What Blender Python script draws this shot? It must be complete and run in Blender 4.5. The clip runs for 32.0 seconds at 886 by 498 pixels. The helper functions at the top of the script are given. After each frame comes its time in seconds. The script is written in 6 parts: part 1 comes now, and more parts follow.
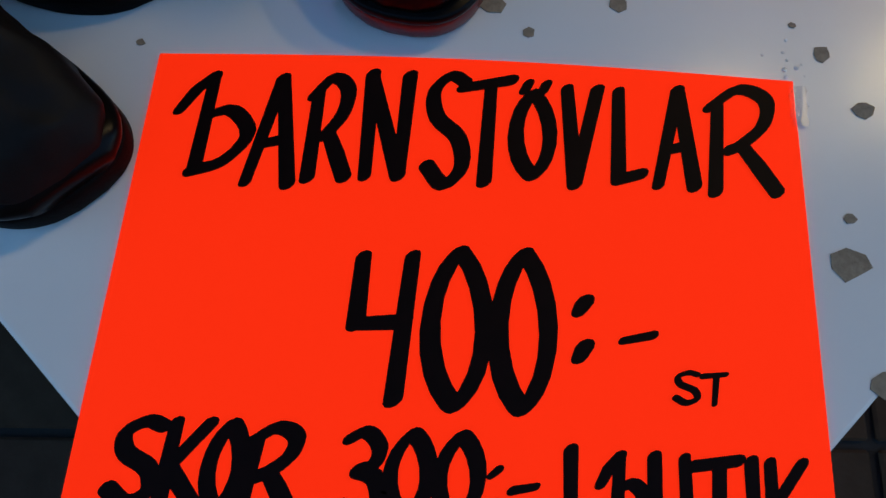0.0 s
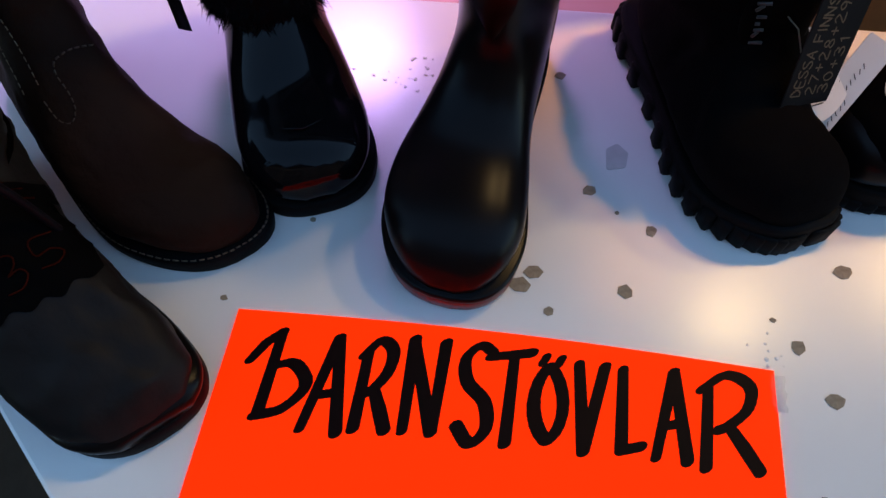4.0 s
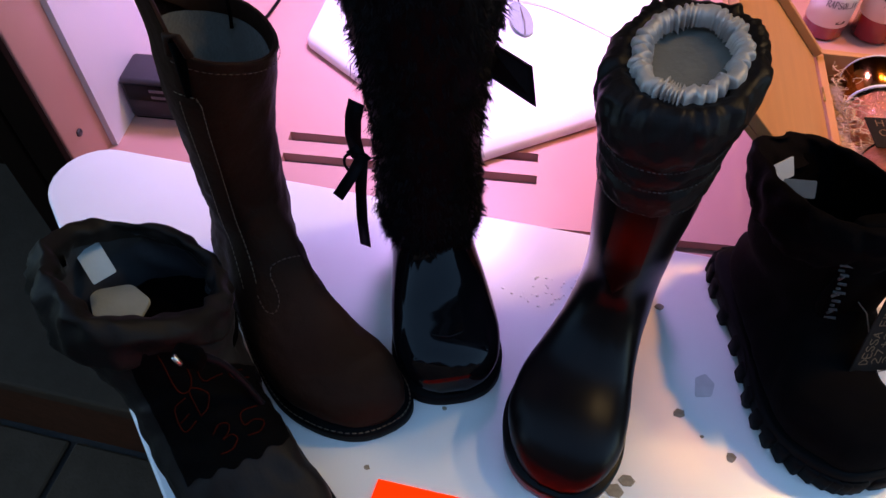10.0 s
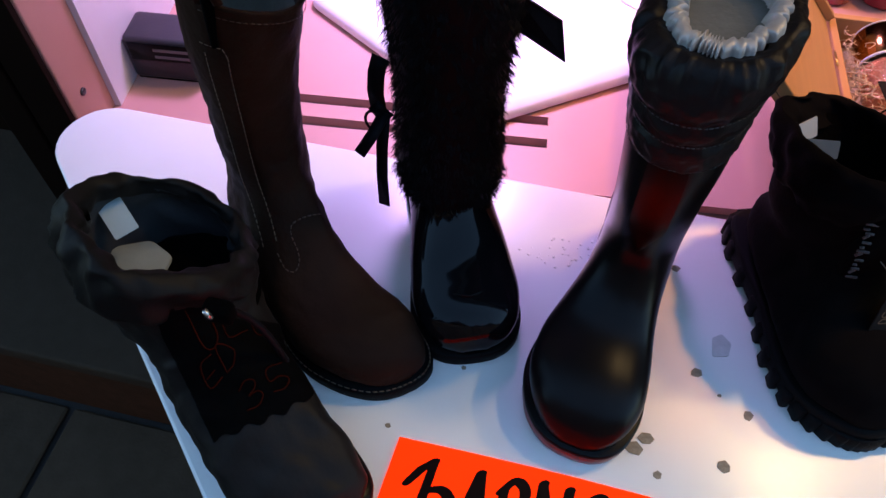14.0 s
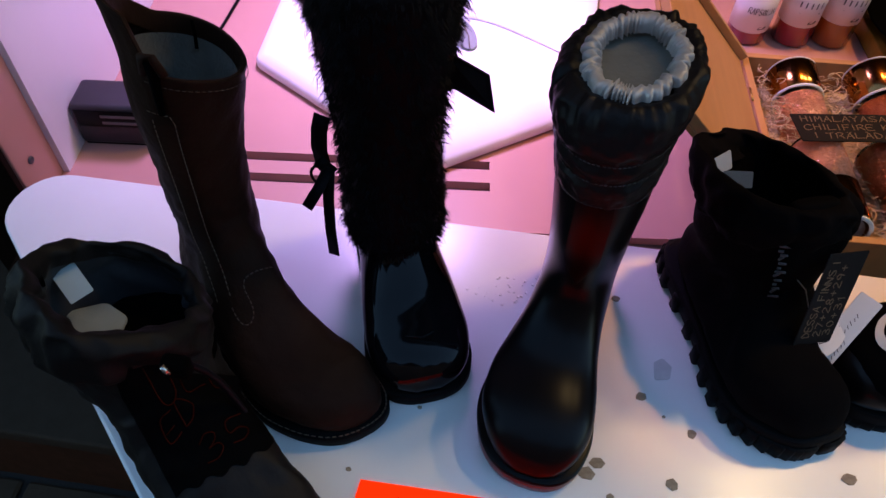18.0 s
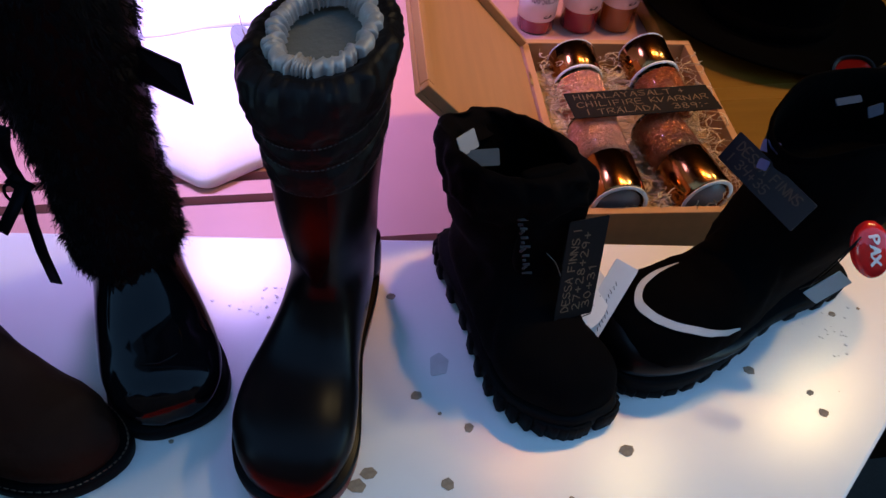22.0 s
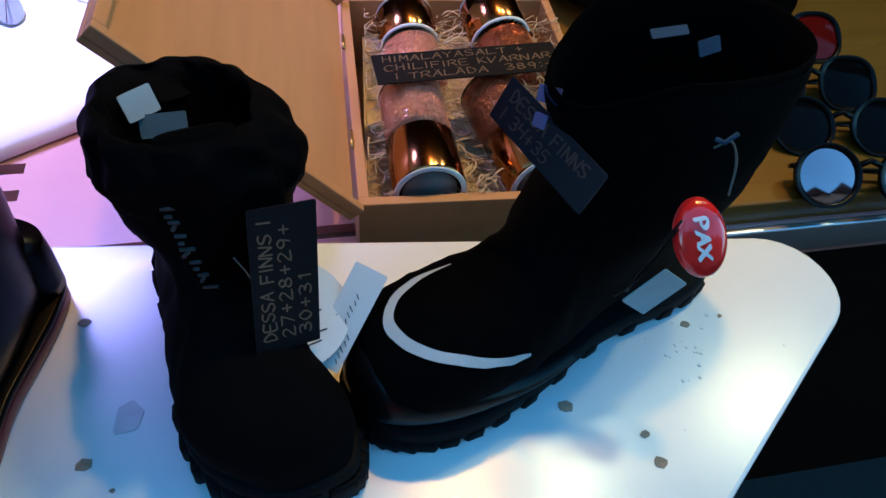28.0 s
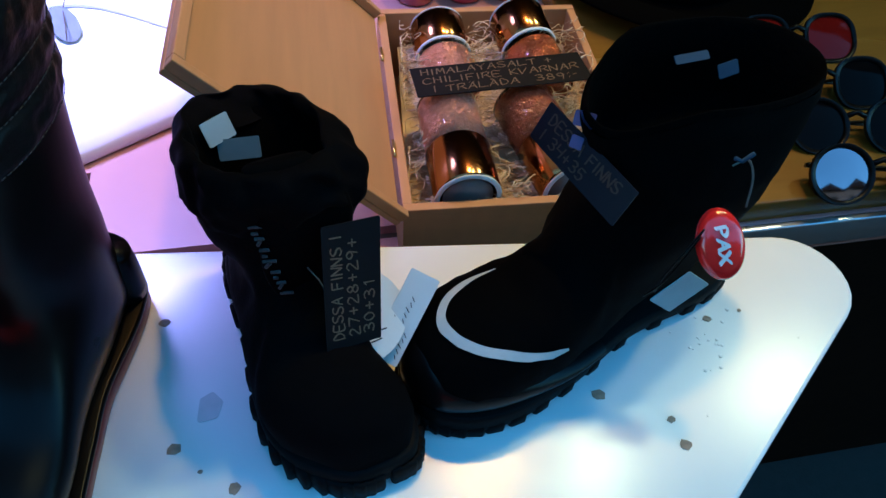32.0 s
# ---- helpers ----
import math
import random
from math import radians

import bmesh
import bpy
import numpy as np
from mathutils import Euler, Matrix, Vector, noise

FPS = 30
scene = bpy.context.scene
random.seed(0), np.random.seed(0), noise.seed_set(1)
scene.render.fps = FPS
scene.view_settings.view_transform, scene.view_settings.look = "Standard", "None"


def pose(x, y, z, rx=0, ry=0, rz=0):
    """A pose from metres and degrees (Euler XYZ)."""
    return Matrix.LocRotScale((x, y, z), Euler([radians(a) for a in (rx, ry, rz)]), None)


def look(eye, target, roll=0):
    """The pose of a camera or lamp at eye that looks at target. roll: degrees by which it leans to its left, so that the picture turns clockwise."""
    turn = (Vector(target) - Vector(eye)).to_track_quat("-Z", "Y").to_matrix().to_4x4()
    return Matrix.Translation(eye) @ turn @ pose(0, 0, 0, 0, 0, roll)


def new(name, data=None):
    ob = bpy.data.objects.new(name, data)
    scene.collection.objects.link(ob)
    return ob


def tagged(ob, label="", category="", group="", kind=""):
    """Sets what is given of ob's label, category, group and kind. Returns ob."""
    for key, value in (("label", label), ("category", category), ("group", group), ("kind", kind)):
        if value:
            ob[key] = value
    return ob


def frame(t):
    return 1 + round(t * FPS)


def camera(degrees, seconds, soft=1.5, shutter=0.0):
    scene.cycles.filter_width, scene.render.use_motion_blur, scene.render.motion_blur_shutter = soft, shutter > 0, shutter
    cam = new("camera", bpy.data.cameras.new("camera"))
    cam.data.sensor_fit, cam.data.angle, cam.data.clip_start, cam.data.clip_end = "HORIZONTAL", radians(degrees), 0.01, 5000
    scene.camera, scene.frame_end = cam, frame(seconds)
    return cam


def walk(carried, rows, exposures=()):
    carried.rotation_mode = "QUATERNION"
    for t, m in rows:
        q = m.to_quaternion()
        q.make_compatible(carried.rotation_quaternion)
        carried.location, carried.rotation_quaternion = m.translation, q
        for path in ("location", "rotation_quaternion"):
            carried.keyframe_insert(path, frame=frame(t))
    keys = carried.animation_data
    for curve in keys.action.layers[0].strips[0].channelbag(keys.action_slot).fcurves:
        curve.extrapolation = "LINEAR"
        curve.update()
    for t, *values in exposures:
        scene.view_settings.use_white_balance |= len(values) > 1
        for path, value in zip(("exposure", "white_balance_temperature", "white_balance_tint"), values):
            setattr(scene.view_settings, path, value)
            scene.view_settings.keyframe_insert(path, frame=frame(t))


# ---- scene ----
cam = camera(62.1, 32.0)
PATH = [
    (0, (0.136, -0.179, 1.051), (0.129, 0.352, -0.877), 0.1),
    (0.5, (0.137, -0.176, 1.056), (0.122, 0.393, -0.861), -0.3),
    (1, (0.133, -0.173, 1.064), (0.118, 0.439, -0.84), 0.2),
    (1.5, (0.132, -0.171, 1.075), (0.104, 0.511, -0.804), 0.0),
    (2, (0.132, -0.167, 1.086), (0.105, 0.567, -0.774), 0.9),
    (2.5, (0.133, -0.162, 1.096), (0.097, 0.619, -0.745), 0.5),
    (3, (0.132, -0.159, 1.106), (0.077, 0.68, -0.709), 0.1),
    (3.5, (0.129, -0.153, 1.116), (0.067, 0.72, -0.683), 0.5),
    (5.5, (0.119, -0.135, 1.16), (0.008, 0.878, -0.561), 0.6),
    (6, (0.115, -0.129, 1.171), (-0.014, 0.921, -0.526), 1.0),
    (6.5, (0.112, -0.124, 1.183), (-0.027, 0.968, -0.486), 1.3),
    (7, (0.109, -0.126, 1.197), (-0.048, 1.006, -0.445), 1.1),
    (7.5, (0.104, -0.131, 1.21), (-0.065, 1.023, -0.415), 1.1),
    (8, (0.099, -0.137, 1.221), (-0.1, 1.026, -0.393), 0.7),
    (8.5, (0.098, -0.143, 1.232), (-0.107, 1.041, -0.367), 1.0),
    (9, (0.096, -0.148, 1.237), (-0.121, 1.045, -0.354), 1.0),
    (9.5, (0.092, -0.154, 1.238), (-0.156, 1.026, -0.358), 0.3),
    (10, (0.084, -0.161, 1.236), (-0.195, 1.008, -0.363), -0.1),
    (10.5, (0.076, -0.166, 1.235), (-0.227, 0.983, -0.374), -0.4),
    (11, (0.072, -0.169, 1.232), (-0.228, 0.969, -0.385), -0.4),
    (11.5, (0.068, -0.173, 1.225), (-0.228, 0.933, -0.415), -1.2),
    (12, (0.066, -0.173, 1.222), (-0.2, 0.919, -0.432), -1.2),
    (12.5, (0.065, -0.174, 1.222), (-0.178, 0.91, -0.441), -0.9),
    (13, (0.064, -0.174, 1.223), (-0.168, 0.921, -0.434), -0.3),
    (13.5, (0.063, -0.172, 1.225), (-0.172, 0.929, -0.428), 0.4),
    (14, (0.062, -0.172, 1.228), (-0.168, 0.945, -0.414), 1.6),
    (14.5, (0.062, -0.175, 1.233), (-0.169, 0.972, -0.389), 1.7),
    (16.5, (0.059, -0.185, 1.247), (-0.157, 1.047, -0.313), 1.7),
    (17, (0.062, -0.184, 1.249), (-0.118, 1.047, -0.317), 2.4),
    (17.5, (0.064, -0.184, 1.248), (-0.1, 1.047, -0.32), 2.2),
    (18, (0.072, -0.185, 1.247), (-0.066, 1.049, -0.321), 2.4),
    (18.5, (0.081, -0.187, 1.245), (-0.028, 1.057, -0.316), 3.2),
    (19, (0.09, -0.187, 1.245), (0.008, 1.065, -0.312), 3.6),
    (19.5, (0.1, -0.187, 1.243), (0.052, 1.069, -0.313), 3.9),
    (20, (0.108, -0.185, 1.242), (0.077, 1.076, -0.311), 3.9),
    (20.5, (0.121, -0.181, 1.236), (0.135, 1.081, -0.315), 4.6),
    (21, (0.136, -0.178, 1.231), (0.196, 1.092, -0.313), 5.3),
    (21.5, (0.154, -0.173, 1.224), (0.258, 1.104, -0.311), 5.9),
    (22, (0.174, -0.167, 1.213), (0.327, 1.126, -0.305), 6.2),
    (22.5, (0.189, -0.154, 1.202), (0.365, 1.144, -0.309), 6.4),
    (23, (0.204, -0.136, 1.189), (0.405, 1.166, -0.315), 6.5),
    (23.5, (0.222, -0.121, 1.174), (0.447, 1.182, -0.326), 6.7),
    (24, (0.239, -0.107, 1.163), (0.507, 1.197, -0.329), 7.5),
    (24.5, (0.258, -0.097, 1.152), (0.544, 1.211, -0.335), 7.3),
    (25, (0.275, -0.089, 1.141), (0.579, 1.225, -0.336), 7.2),
    (25.5, (0.286, -0.081, 1.133), (0.591, 1.227, -0.349), 6.8),
    (26, (0.301, -0.08, 1.124), (0.588, 1.214, -0.374), 6.5),
    (26.5, (0.313, -0.08, 1.116), (0.598, 1.218, -0.379), 7.0),
    (28.5, (0.339, -0.078, 1.108), (0.55, 1.218, -0.401), 6.7),
    (29, (0.339, -0.078, 1.11), (0.538, 1.225, -0.394), 6.5),
    (29.5, (0.34, -0.078, 1.11), (0.536, 1.224, -0.396), 6.2),
    (30, (0.341, -0.078, 1.11), (0.535, 1.216, -0.403), 5.7),
    (30.5, (0.339, -0.081, 1.117), (0.56, 1.201, -0.403), 6.3),
    (31, (0.333, -0.086, 1.127), (0.551, 1.193, -0.396), 6.1),
    (31.5, (0.327, -0.093, 1.138), (0.528, 1.181, -0.39), 5.1),
    (32, (0.316, -0.097, 1.148), (0.499, 1.175, -0.385), 4.8),
]
EXPOSURES = [
    (0, 1.15, 5500, -6), (2, 1.22, 5900, -3), (3.5, 1.7, 6300, 0), (6, 2.05, 6400, 1), (14, 2.27, 6250, 0), (20, 1.65, 5950, -2), (24, 1.9, 4950, -11), (28, 2.0, 4200, -28), (32, 2.02, 4000, -32),
]
walk(cam, [(t, look(eye, target, roll)) for t, eye, target, roll in PATH], EXPOSURES)


# ---- light ----
def new_world():
    world = bpy.data.worlds.new("dusk")
    world.use_nodes = True
    nt = world.node_tree
    bg = nt.nodes["Background"]
    sky = nt.nodes.new("ShaderNodeTexSky")
    sky.sky_type = "NISHITA"
    sky.sun_disc = False
    sky.sun_elevation = radians(28)
    sky.sun_rotation = radians(20)
    sky.dust_density = 0.6
    sky.ozone_density = 2.0
    nt.links.new(sky.outputs[0], bg.inputs[0])
    bg.inputs[1].default_value = SKY_STRENGTH
    scene.world = world


SKY_STRENGTH = 0.15
new_world()


def lamp(name, kind, m, energy, color, size=0.1, **more):
    data = bpy.data.lights.new(name, kind)
    data.energy, data.color = energy, color
    if kind == "AREA":
        data.shape, data.size = "DISK", size
        data.spread = radians(more.get("spread", 180))
    elif kind == "SUN":
        data.angle = size
    else:
        data.shadow_soft_size = size
    if "spot" in more:
        data.spot_size, data.spot_blend = radians(more["spot"]), 0.6
    ob = new(name, data)
    ob.matrix_world = m
    return ob


# veiled sun behind the shop, which leaves the street in shade; two spotlights and the LED tube of the shop window; an
# added warm spot
lamp("sun", "SUN", look((1.0, 3.0, 1.7), (0, 0, 0)), 0.5, (1.0, 0.95, 0.88), radians(12))
lamp("window_spot_near", "SPOT", look((1.02, 0.86, 2.66), (0.30, 0.15, 0.70)), 10, (1.0, 0.62, 0.28), 0.07, spot=85)
lamp("window_spot_far", "SPOT", look((1.80, 1.14, 2.72), (0.6, 0.3, 0.68)), 18, (1.0, 0.62, 0.28), 0.07, spot=85)
# added spot with no known source, warms the gift box and its lid
lamp("window_spot_display", "SPOT", look((0.62, 0.84, 2.60), (0.40, 0.44, 0.70)), 25, (1.0, 0.36, 0.07), 0.05, spot=26)
lamp("led_lamp", "AREA", look((-0.10, 0.72, 1.35), (-0.10, 0.67, 0.65)), 1.42, (0.71, 0.40, 1.0), 0.20, spread=95)


# ---- materials ----
def mat(name, color, rough=0.6, metal=0.0, vary=0.25, scale=40.0, bump=0.2, bump_scale=None, depth=0.002, coat=0.0, spec=0.5, color2=None, detail=6.0, sheen=0.0, stretch=(1, 1, 1)):
    """A surface with colour variation at two scales and fine relief, in object space, metres."""
    m = bpy.data.materials.new(name)
    m.use_nodes = True
    nt = m.node_tree
    b = nt.nodes["Principled BSDF"]
    co = nt.nodes.new("ShaderNodeTexCoord")
    mp = nt.nodes.new("ShaderNodeMapping")
    mp.inputs["Scale"].default_value = stretch
    nt.links.new(co.outputs["Object"], mp.inputs[0])
    n1 = nt.nodes.new("ShaderNodeTexNoise")
    n1.inputs["Scale"].default_value = scale
    n1.inputs["Detail"].default_value = detail
    n2 = nt.nodes.new("ShaderNodeTexNoise")
    n2.inputs["Scale"].default_value = scale * 0.13
    n2.inputs["Detail"].default_value = 3
    for n in (n1, n2):
        nt.links.new(mp.outputs[0], n.inputs["Vector"])
    mix = nt.nodes.new("ShaderNodeMath")
    mix.operation = "ADD"
    nt.links.new(n1.outputs[0], mix.inputs[0])
    nt.links.new(n2.outputs[0], mix.inputs[1])
    ramp = nt.nodes.new("ShaderNodeMapRange")
    ramp.inputs[1].default_value, ramp.inputs[2].default_value = 0.6, 1.4
    nt.links.new(mix.outputs[0], ramp.inputs[0])
    cm = nt.nodes.new("ShaderNodeMix")
    cm.data_type = "RGBA"
    dark = color2 or tuple(c * (1 - vary) for c in color)
    cm.inputs[6].default_value, cm.inputs[7].default_value = (*dark, 1), (*color, 1)
    nt.links.new(ramp.outputs[0], cm.inputs[0])
    nt.links.new(cm.outputs[2], b.inputs["Base Color"])
    rr = nt.nodes.new("ShaderNodeMapRange")
    rr.inputs[3].default_value, rr.inputs[4].default_value = max(rough - 0.08, 0.02), min(rough + 0.08, 1)
    nt.links.new(n2.outputs[0], rr.inputs[0])
    nt.links.new(rr.outputs[0], b.inputs["Roughness"])
    b.inputs["Metallic"].default_value = metal
    b.inputs["Coat Weight"].default_value = coat
    b.inputs["Coat Roughness"].default_value = 0.06
    b.inputs["Specular IOR Level"].default_value = spec
    b.inputs["Sheen Weight"].default_value = sheen
    if bump:
        n3 = nt.nodes.new("ShaderNodeTexNoise")
        n3.inputs["Scale"].default_value = bump_scale or scale * 4
        n3.inputs["Detail"].default_value = 4
        nt.links.new(mp.outputs[0], n3.inputs["Vector"])
        bp = nt.nodes.new("ShaderNodeBump")
        bp.inputs["Strength"].default_value = bump
        bp.inputs["Distance"].default_value = depth
        nt.links.new(n3.outputs[0], bp.inputs["Height"])
        nt.links.new(bp.outputs[0], b.inputs["Normal"])
    return m


def shader(m):
    return m.node_tree.nodes["Principled BSDF"]


WHITE_TABLE = mat("worn white lacquer", (0.78, 0.79, 0.78), 0.22, vary=0.05, scale=25, bump=0.08, bump_scale=60, depth=0.001, spec=0.5)
STEEL = mat("dark steel tube", (0.10, 0.10, 0.11), 0.35, 0.8, scale=50, bump=0.05)
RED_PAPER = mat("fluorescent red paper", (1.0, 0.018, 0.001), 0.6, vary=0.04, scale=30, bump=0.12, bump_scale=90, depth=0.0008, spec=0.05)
# a constant glow is put into the paper to lift its day-glow red
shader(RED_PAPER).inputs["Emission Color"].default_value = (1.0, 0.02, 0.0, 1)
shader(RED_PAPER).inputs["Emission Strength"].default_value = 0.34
INK = mat("black marker ink", (0.004, 0.002, 0.002), 0.5, vary=0.5, scale=90, bump=0.03, color2=(0.009, 0.003, 0.003), spec=0.06)
TAPE = mat("clear tape", (0.8, 0.82, 0.84), 0.12, vary=0.1, scale=60, bump=0.4, bump_scale=120, depth=0.002)
shader(TAPE).inputs["Transmission Weight"].default_value = 0.95
shader(TAPE).inputs["IOR"].default_value = 1.15
RUBBER = mat("black rubber", (0.0042, 0.0036, 0.0040), 0.30, vary=0.4, scale=30, bump=0.06, bump_scale=80, depth=0.001, spec=0.115)
REFLECTION_RED = mat("painted red reflection on rubber", (0.012, 0.0008, 0.0007), 0.30, vary=0.5, scale=20, bump=0.03, spec=0.16)


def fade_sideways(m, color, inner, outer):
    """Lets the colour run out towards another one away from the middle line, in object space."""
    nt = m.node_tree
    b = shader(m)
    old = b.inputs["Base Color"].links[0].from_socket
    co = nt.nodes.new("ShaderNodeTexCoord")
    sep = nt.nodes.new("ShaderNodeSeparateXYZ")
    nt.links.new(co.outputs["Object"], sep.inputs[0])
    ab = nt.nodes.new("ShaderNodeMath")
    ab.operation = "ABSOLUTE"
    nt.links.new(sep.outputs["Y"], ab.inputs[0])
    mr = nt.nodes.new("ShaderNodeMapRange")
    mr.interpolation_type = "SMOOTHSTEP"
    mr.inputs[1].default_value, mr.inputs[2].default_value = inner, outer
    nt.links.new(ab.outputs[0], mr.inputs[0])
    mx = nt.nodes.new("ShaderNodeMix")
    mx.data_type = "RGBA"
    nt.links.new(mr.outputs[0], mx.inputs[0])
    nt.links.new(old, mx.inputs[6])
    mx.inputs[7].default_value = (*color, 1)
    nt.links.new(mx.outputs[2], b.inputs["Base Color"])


# red reflection painted on the boot's front, fading into the black rubber
fade_sideways(REFLECTION_RED, (0.004, 0.003, 0.0035), 0.003, 0.0125)
SOLE_RED = mat("translucent red sole rubber", (0.14, 0.022, 0.022), 0.35, vary=0.3, scale=30, bump=0.05)
SOLE_BLACK = mat("black sole rubber", (0.003, 0.003, 0.0035), 0.6, vary=0.4, scale=60, bump=0.2, spec=0.07)
PATENT = mat("black patent leather", (0.004, 0.0036, 0.0044), 0.07, vary=0.3, scale=30, bump=0.14, bump_scale=38, depth=0.001, spec=0.17)
BROWN = mat("brown oiled leather", (0.030, 0.0142, 0.0086), 0.62, spec=0.05, vary=0.75, scale=13, bump=0.45, bump_scale=160, depth=0.0014, color2=(0.0050, 0.0028, 0.0022))
STITCH = mat("pale stitching thread", (0.11, 0.080, 0.050), 0.8, scale=200, bump=0.1)
LINING_GREY = mat("grey felt lining", (0.125, 0.120, 0.102), 0.95, vary=0.35, scale=70, bump=0.4, bump_scale=300, sheen=0.1)
FUR = mat("black fake fur", (0.003, 0.0025, 0.0035), 0.6, vary=0.5, scale=60, bump=0.0, spec=0.06)
RIBBON = mat("black satin ribbon", (0.005, 0.005, 0.007), 0.5, vary=0.3, scale=60, bump=0.1, spec=0.05)
NYLON = mat("grey black nylon", (0.0100, 0.0092, 0.0092), 0.55, vary=0.4, scale=40, bump=0.4, bump_scale=45, depth=0.004, spec=0.12)
NYLON_LINING = mat("grey nylon lining", (0.034, 0.035, 0.040), 0.6, vary=0.4, scale=40, bump=0.5, bump_scale=50, depth=0.003, spec=0.15)
NYLON_BROWN = mat("brown black nylon", (0.0072, 0.0066, 0.0066), 0.55, vary=0.4, scale=40, bump=0.4, bump_scale=60, depth=0.003, spec=0.10)
QUILT = mat("quilted black nylon", (0.0080, 0.0068, 0.0075), 0.45, spec=0.12, vary=0.5, scale=40, bump=0.6, bump_scale=70, depth=0.003)
SILVER = mat("silver gathered nylon", (0.44, 0.40, 0.37), 0.42, 0.2, vary=0.4, scale=70, bump=0.6, bump_scale=110, depth=0.002)
NUBUCK = mat("black nubuck", (0.0018, 0.0016, 0.0022), 0.85, vary=0.5, scale=50, bump=0.3, bump_scale=300, depth=0.001, spec=0.04)
FLEECE = mat("black fleece lining", (0.0008, 0.0008, 0.0010), 0.95, vary=0.4, scale=80, bump=0.5, bump_scale=200, spec=0.03)
TEXTILE = mat("black softshell textile", (0.0010, 0.0010, 0.0013), 0.8, vary=0.4, scale=60, bump=0.3, bump_scale=400, depth=0.0006, spec=0.03)
REFLEX = mat("grey reflective band", (0.50, 0.52, 0.52), 0.5, vary=0.15, scale=80, bump=0.15)
LABEL = mat("white woven label", (0.38, 0.45, 0.48), 0.8, vary=0.12, scale=80, bump=0.2, bump_scale=500, depth=0.0004)
INSOLE = mat("pale insole", (0.24, 0.27, 0.27), 0.85, vary=0.25, scale=60, bump=0.2)
BLACK_CARD = mat("black price card", (0.006, 0.005, 0.007), 0.6, spec=0.2, vary=0.4, scale=60, bump=0.05)
GOLD_INK = mat("gold paint pen", (0.17, 0.115, 0.062), 0.5, vary=0.3, scale=100, bump=0.1)
WHITE_CARD = mat("white cardboard tag", (0.70, 0.71, 0.70), 0.6, vary=0.05, scale=60, bump=0.05)
PRINT = mat("dark print", (0.03, 0.03, 0.035), 0.6, scale=50, bump=0)
BADGE_RED = mat("glossy red badge", (0.55, 0.010, 0.012), 0.16, vary=0.15, scale=30, bump=0.02, coat=0.5)
BADGE_WHITE = mat("white badge print", (0.80, 0.80, 0.80), 0.3, vary=0.05, scale=30, bump=0)
ORANGE_PRINT = mat("faded orange embroidery", (0.034, 0.0042, 0.0016), 0.8, vary=0.4, scale=80, bump=0.2, spec=0.03)
# white weave with the bluish shade inside the boot put into its colour
SHADED_WHITE = mat("white weave darkened blue for shade", (0.010, 0.034, 0.080), 0.8, vary=0.2, scale=80, bump=0.2, bump_scale=500, depth=0.0004)
DIM_LABEL = mat("grey blue woven label", (0.11, 0.16, 0.18), 0.8, vary=0.2, scale=80, bump=0.2, bump_scale=500, depth=0.0004)
# white tape, the LED's violet light is put into its colour
LED_TINTED_TAPE = mat("white woven tape tinted LED violet", (0.11, 0.10, 0.24), 0.8, vary=0.3, scale=80, bump=0.2, bump_scale=500, depth=0.0004)
# black card, violet LED light is painted into its colour
LED_TINTED_CARD = mat("black price card tinted LED violet", (0.0050, 0.0032, 0.0125), 0.5, spec=0.2, vary=0.4, scale=60, bump=0.05)
MOULDED = mat("dull grey moulded rubber", (0.048, 0.044, 0.044), 0.7, vary=0.4, scale=90, bump=0.05)
DARK_THREAD = mat("dark grey thread", (0.040, 0.038, 0.038), 0.8, scale=200, bump=0.1)
BRASS = mat("small brass fitting", (0.55, 0.36, 0.12), 0.3, 0.9, scale=80, bump=0.05)
STITCH_BROWN = mat("brown stitching thread", (0.050, 0.030, 0.018), 0.8, scale=200, bump=0.1)
GREY_PRINT = mat("grey moulded lettering", (0.13, 0.12, 0.12), 0.6, vary=0.2, scale=60, bump=0.05)
LEDGE = mat("beige laminate ledge", (0.47, 0.25, 0.21), 0.42, vary=0.06, scale=20, bump=0.06, bump_scale=120, depth=0.0006)
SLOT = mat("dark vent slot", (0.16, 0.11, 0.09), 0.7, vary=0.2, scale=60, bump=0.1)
PANEL = mat("white painted panel", (0.60, 0.57, 0.60), 0.5, vary=0.05, scale=15, bump=0.06)
ALU = mat("brushed aluminium", (0.62, 0.60, 0.60), 0.30, 0.9, vary=0.12, scale=60, bump=0.1, stretch=(1, 1, 0.05))
DARK_FRAME = mat("dark window frame", (0.009, 0.005, 0.0035), 0.6, spec=0.03, vary=0.3, scale=30, bump=0.05)
PINE = mat("pale planed pine", (0.47, 0.235, 0.088), 0.5, vary=0.22, scale=14, bump=0.1, bump_scale=60, depth=0.0006, stretch=(6, 0.6, 6))
WOOL = mat("pale wood wool", (0.74, 0.56, 0.32), 0.7, vary=0.35, scale=60, bump=0.1)
WHITE_CLOTH = mat("white cotton cloth", (0.84, 0.83, 0.84), 0.8, vary=0.03, scale=30, bump=0.25, bump_scale=400, depth=0.0005)
COPPER = mat("copper lid", (0.36, 0.155, 0.050), 0.13, 1.0, vary=0.1, scale=60, bump=0.04, stretch=(1, 1, 0.1))
SALT = mat("pink himalayan salt", (0.80, 0.33, 0.19), 0.6, vary=0.35, scale=260, bump=0.8, bump_scale=300, depth=0.003)
CHILI = mat("red chili flakes", (0.30, 0.040, 0.008), 0.55, vary=0.6, scale=300, bump=0.9, bump_scale=260, depth=0.003, color2=(0.38, 0.12, 0.03))
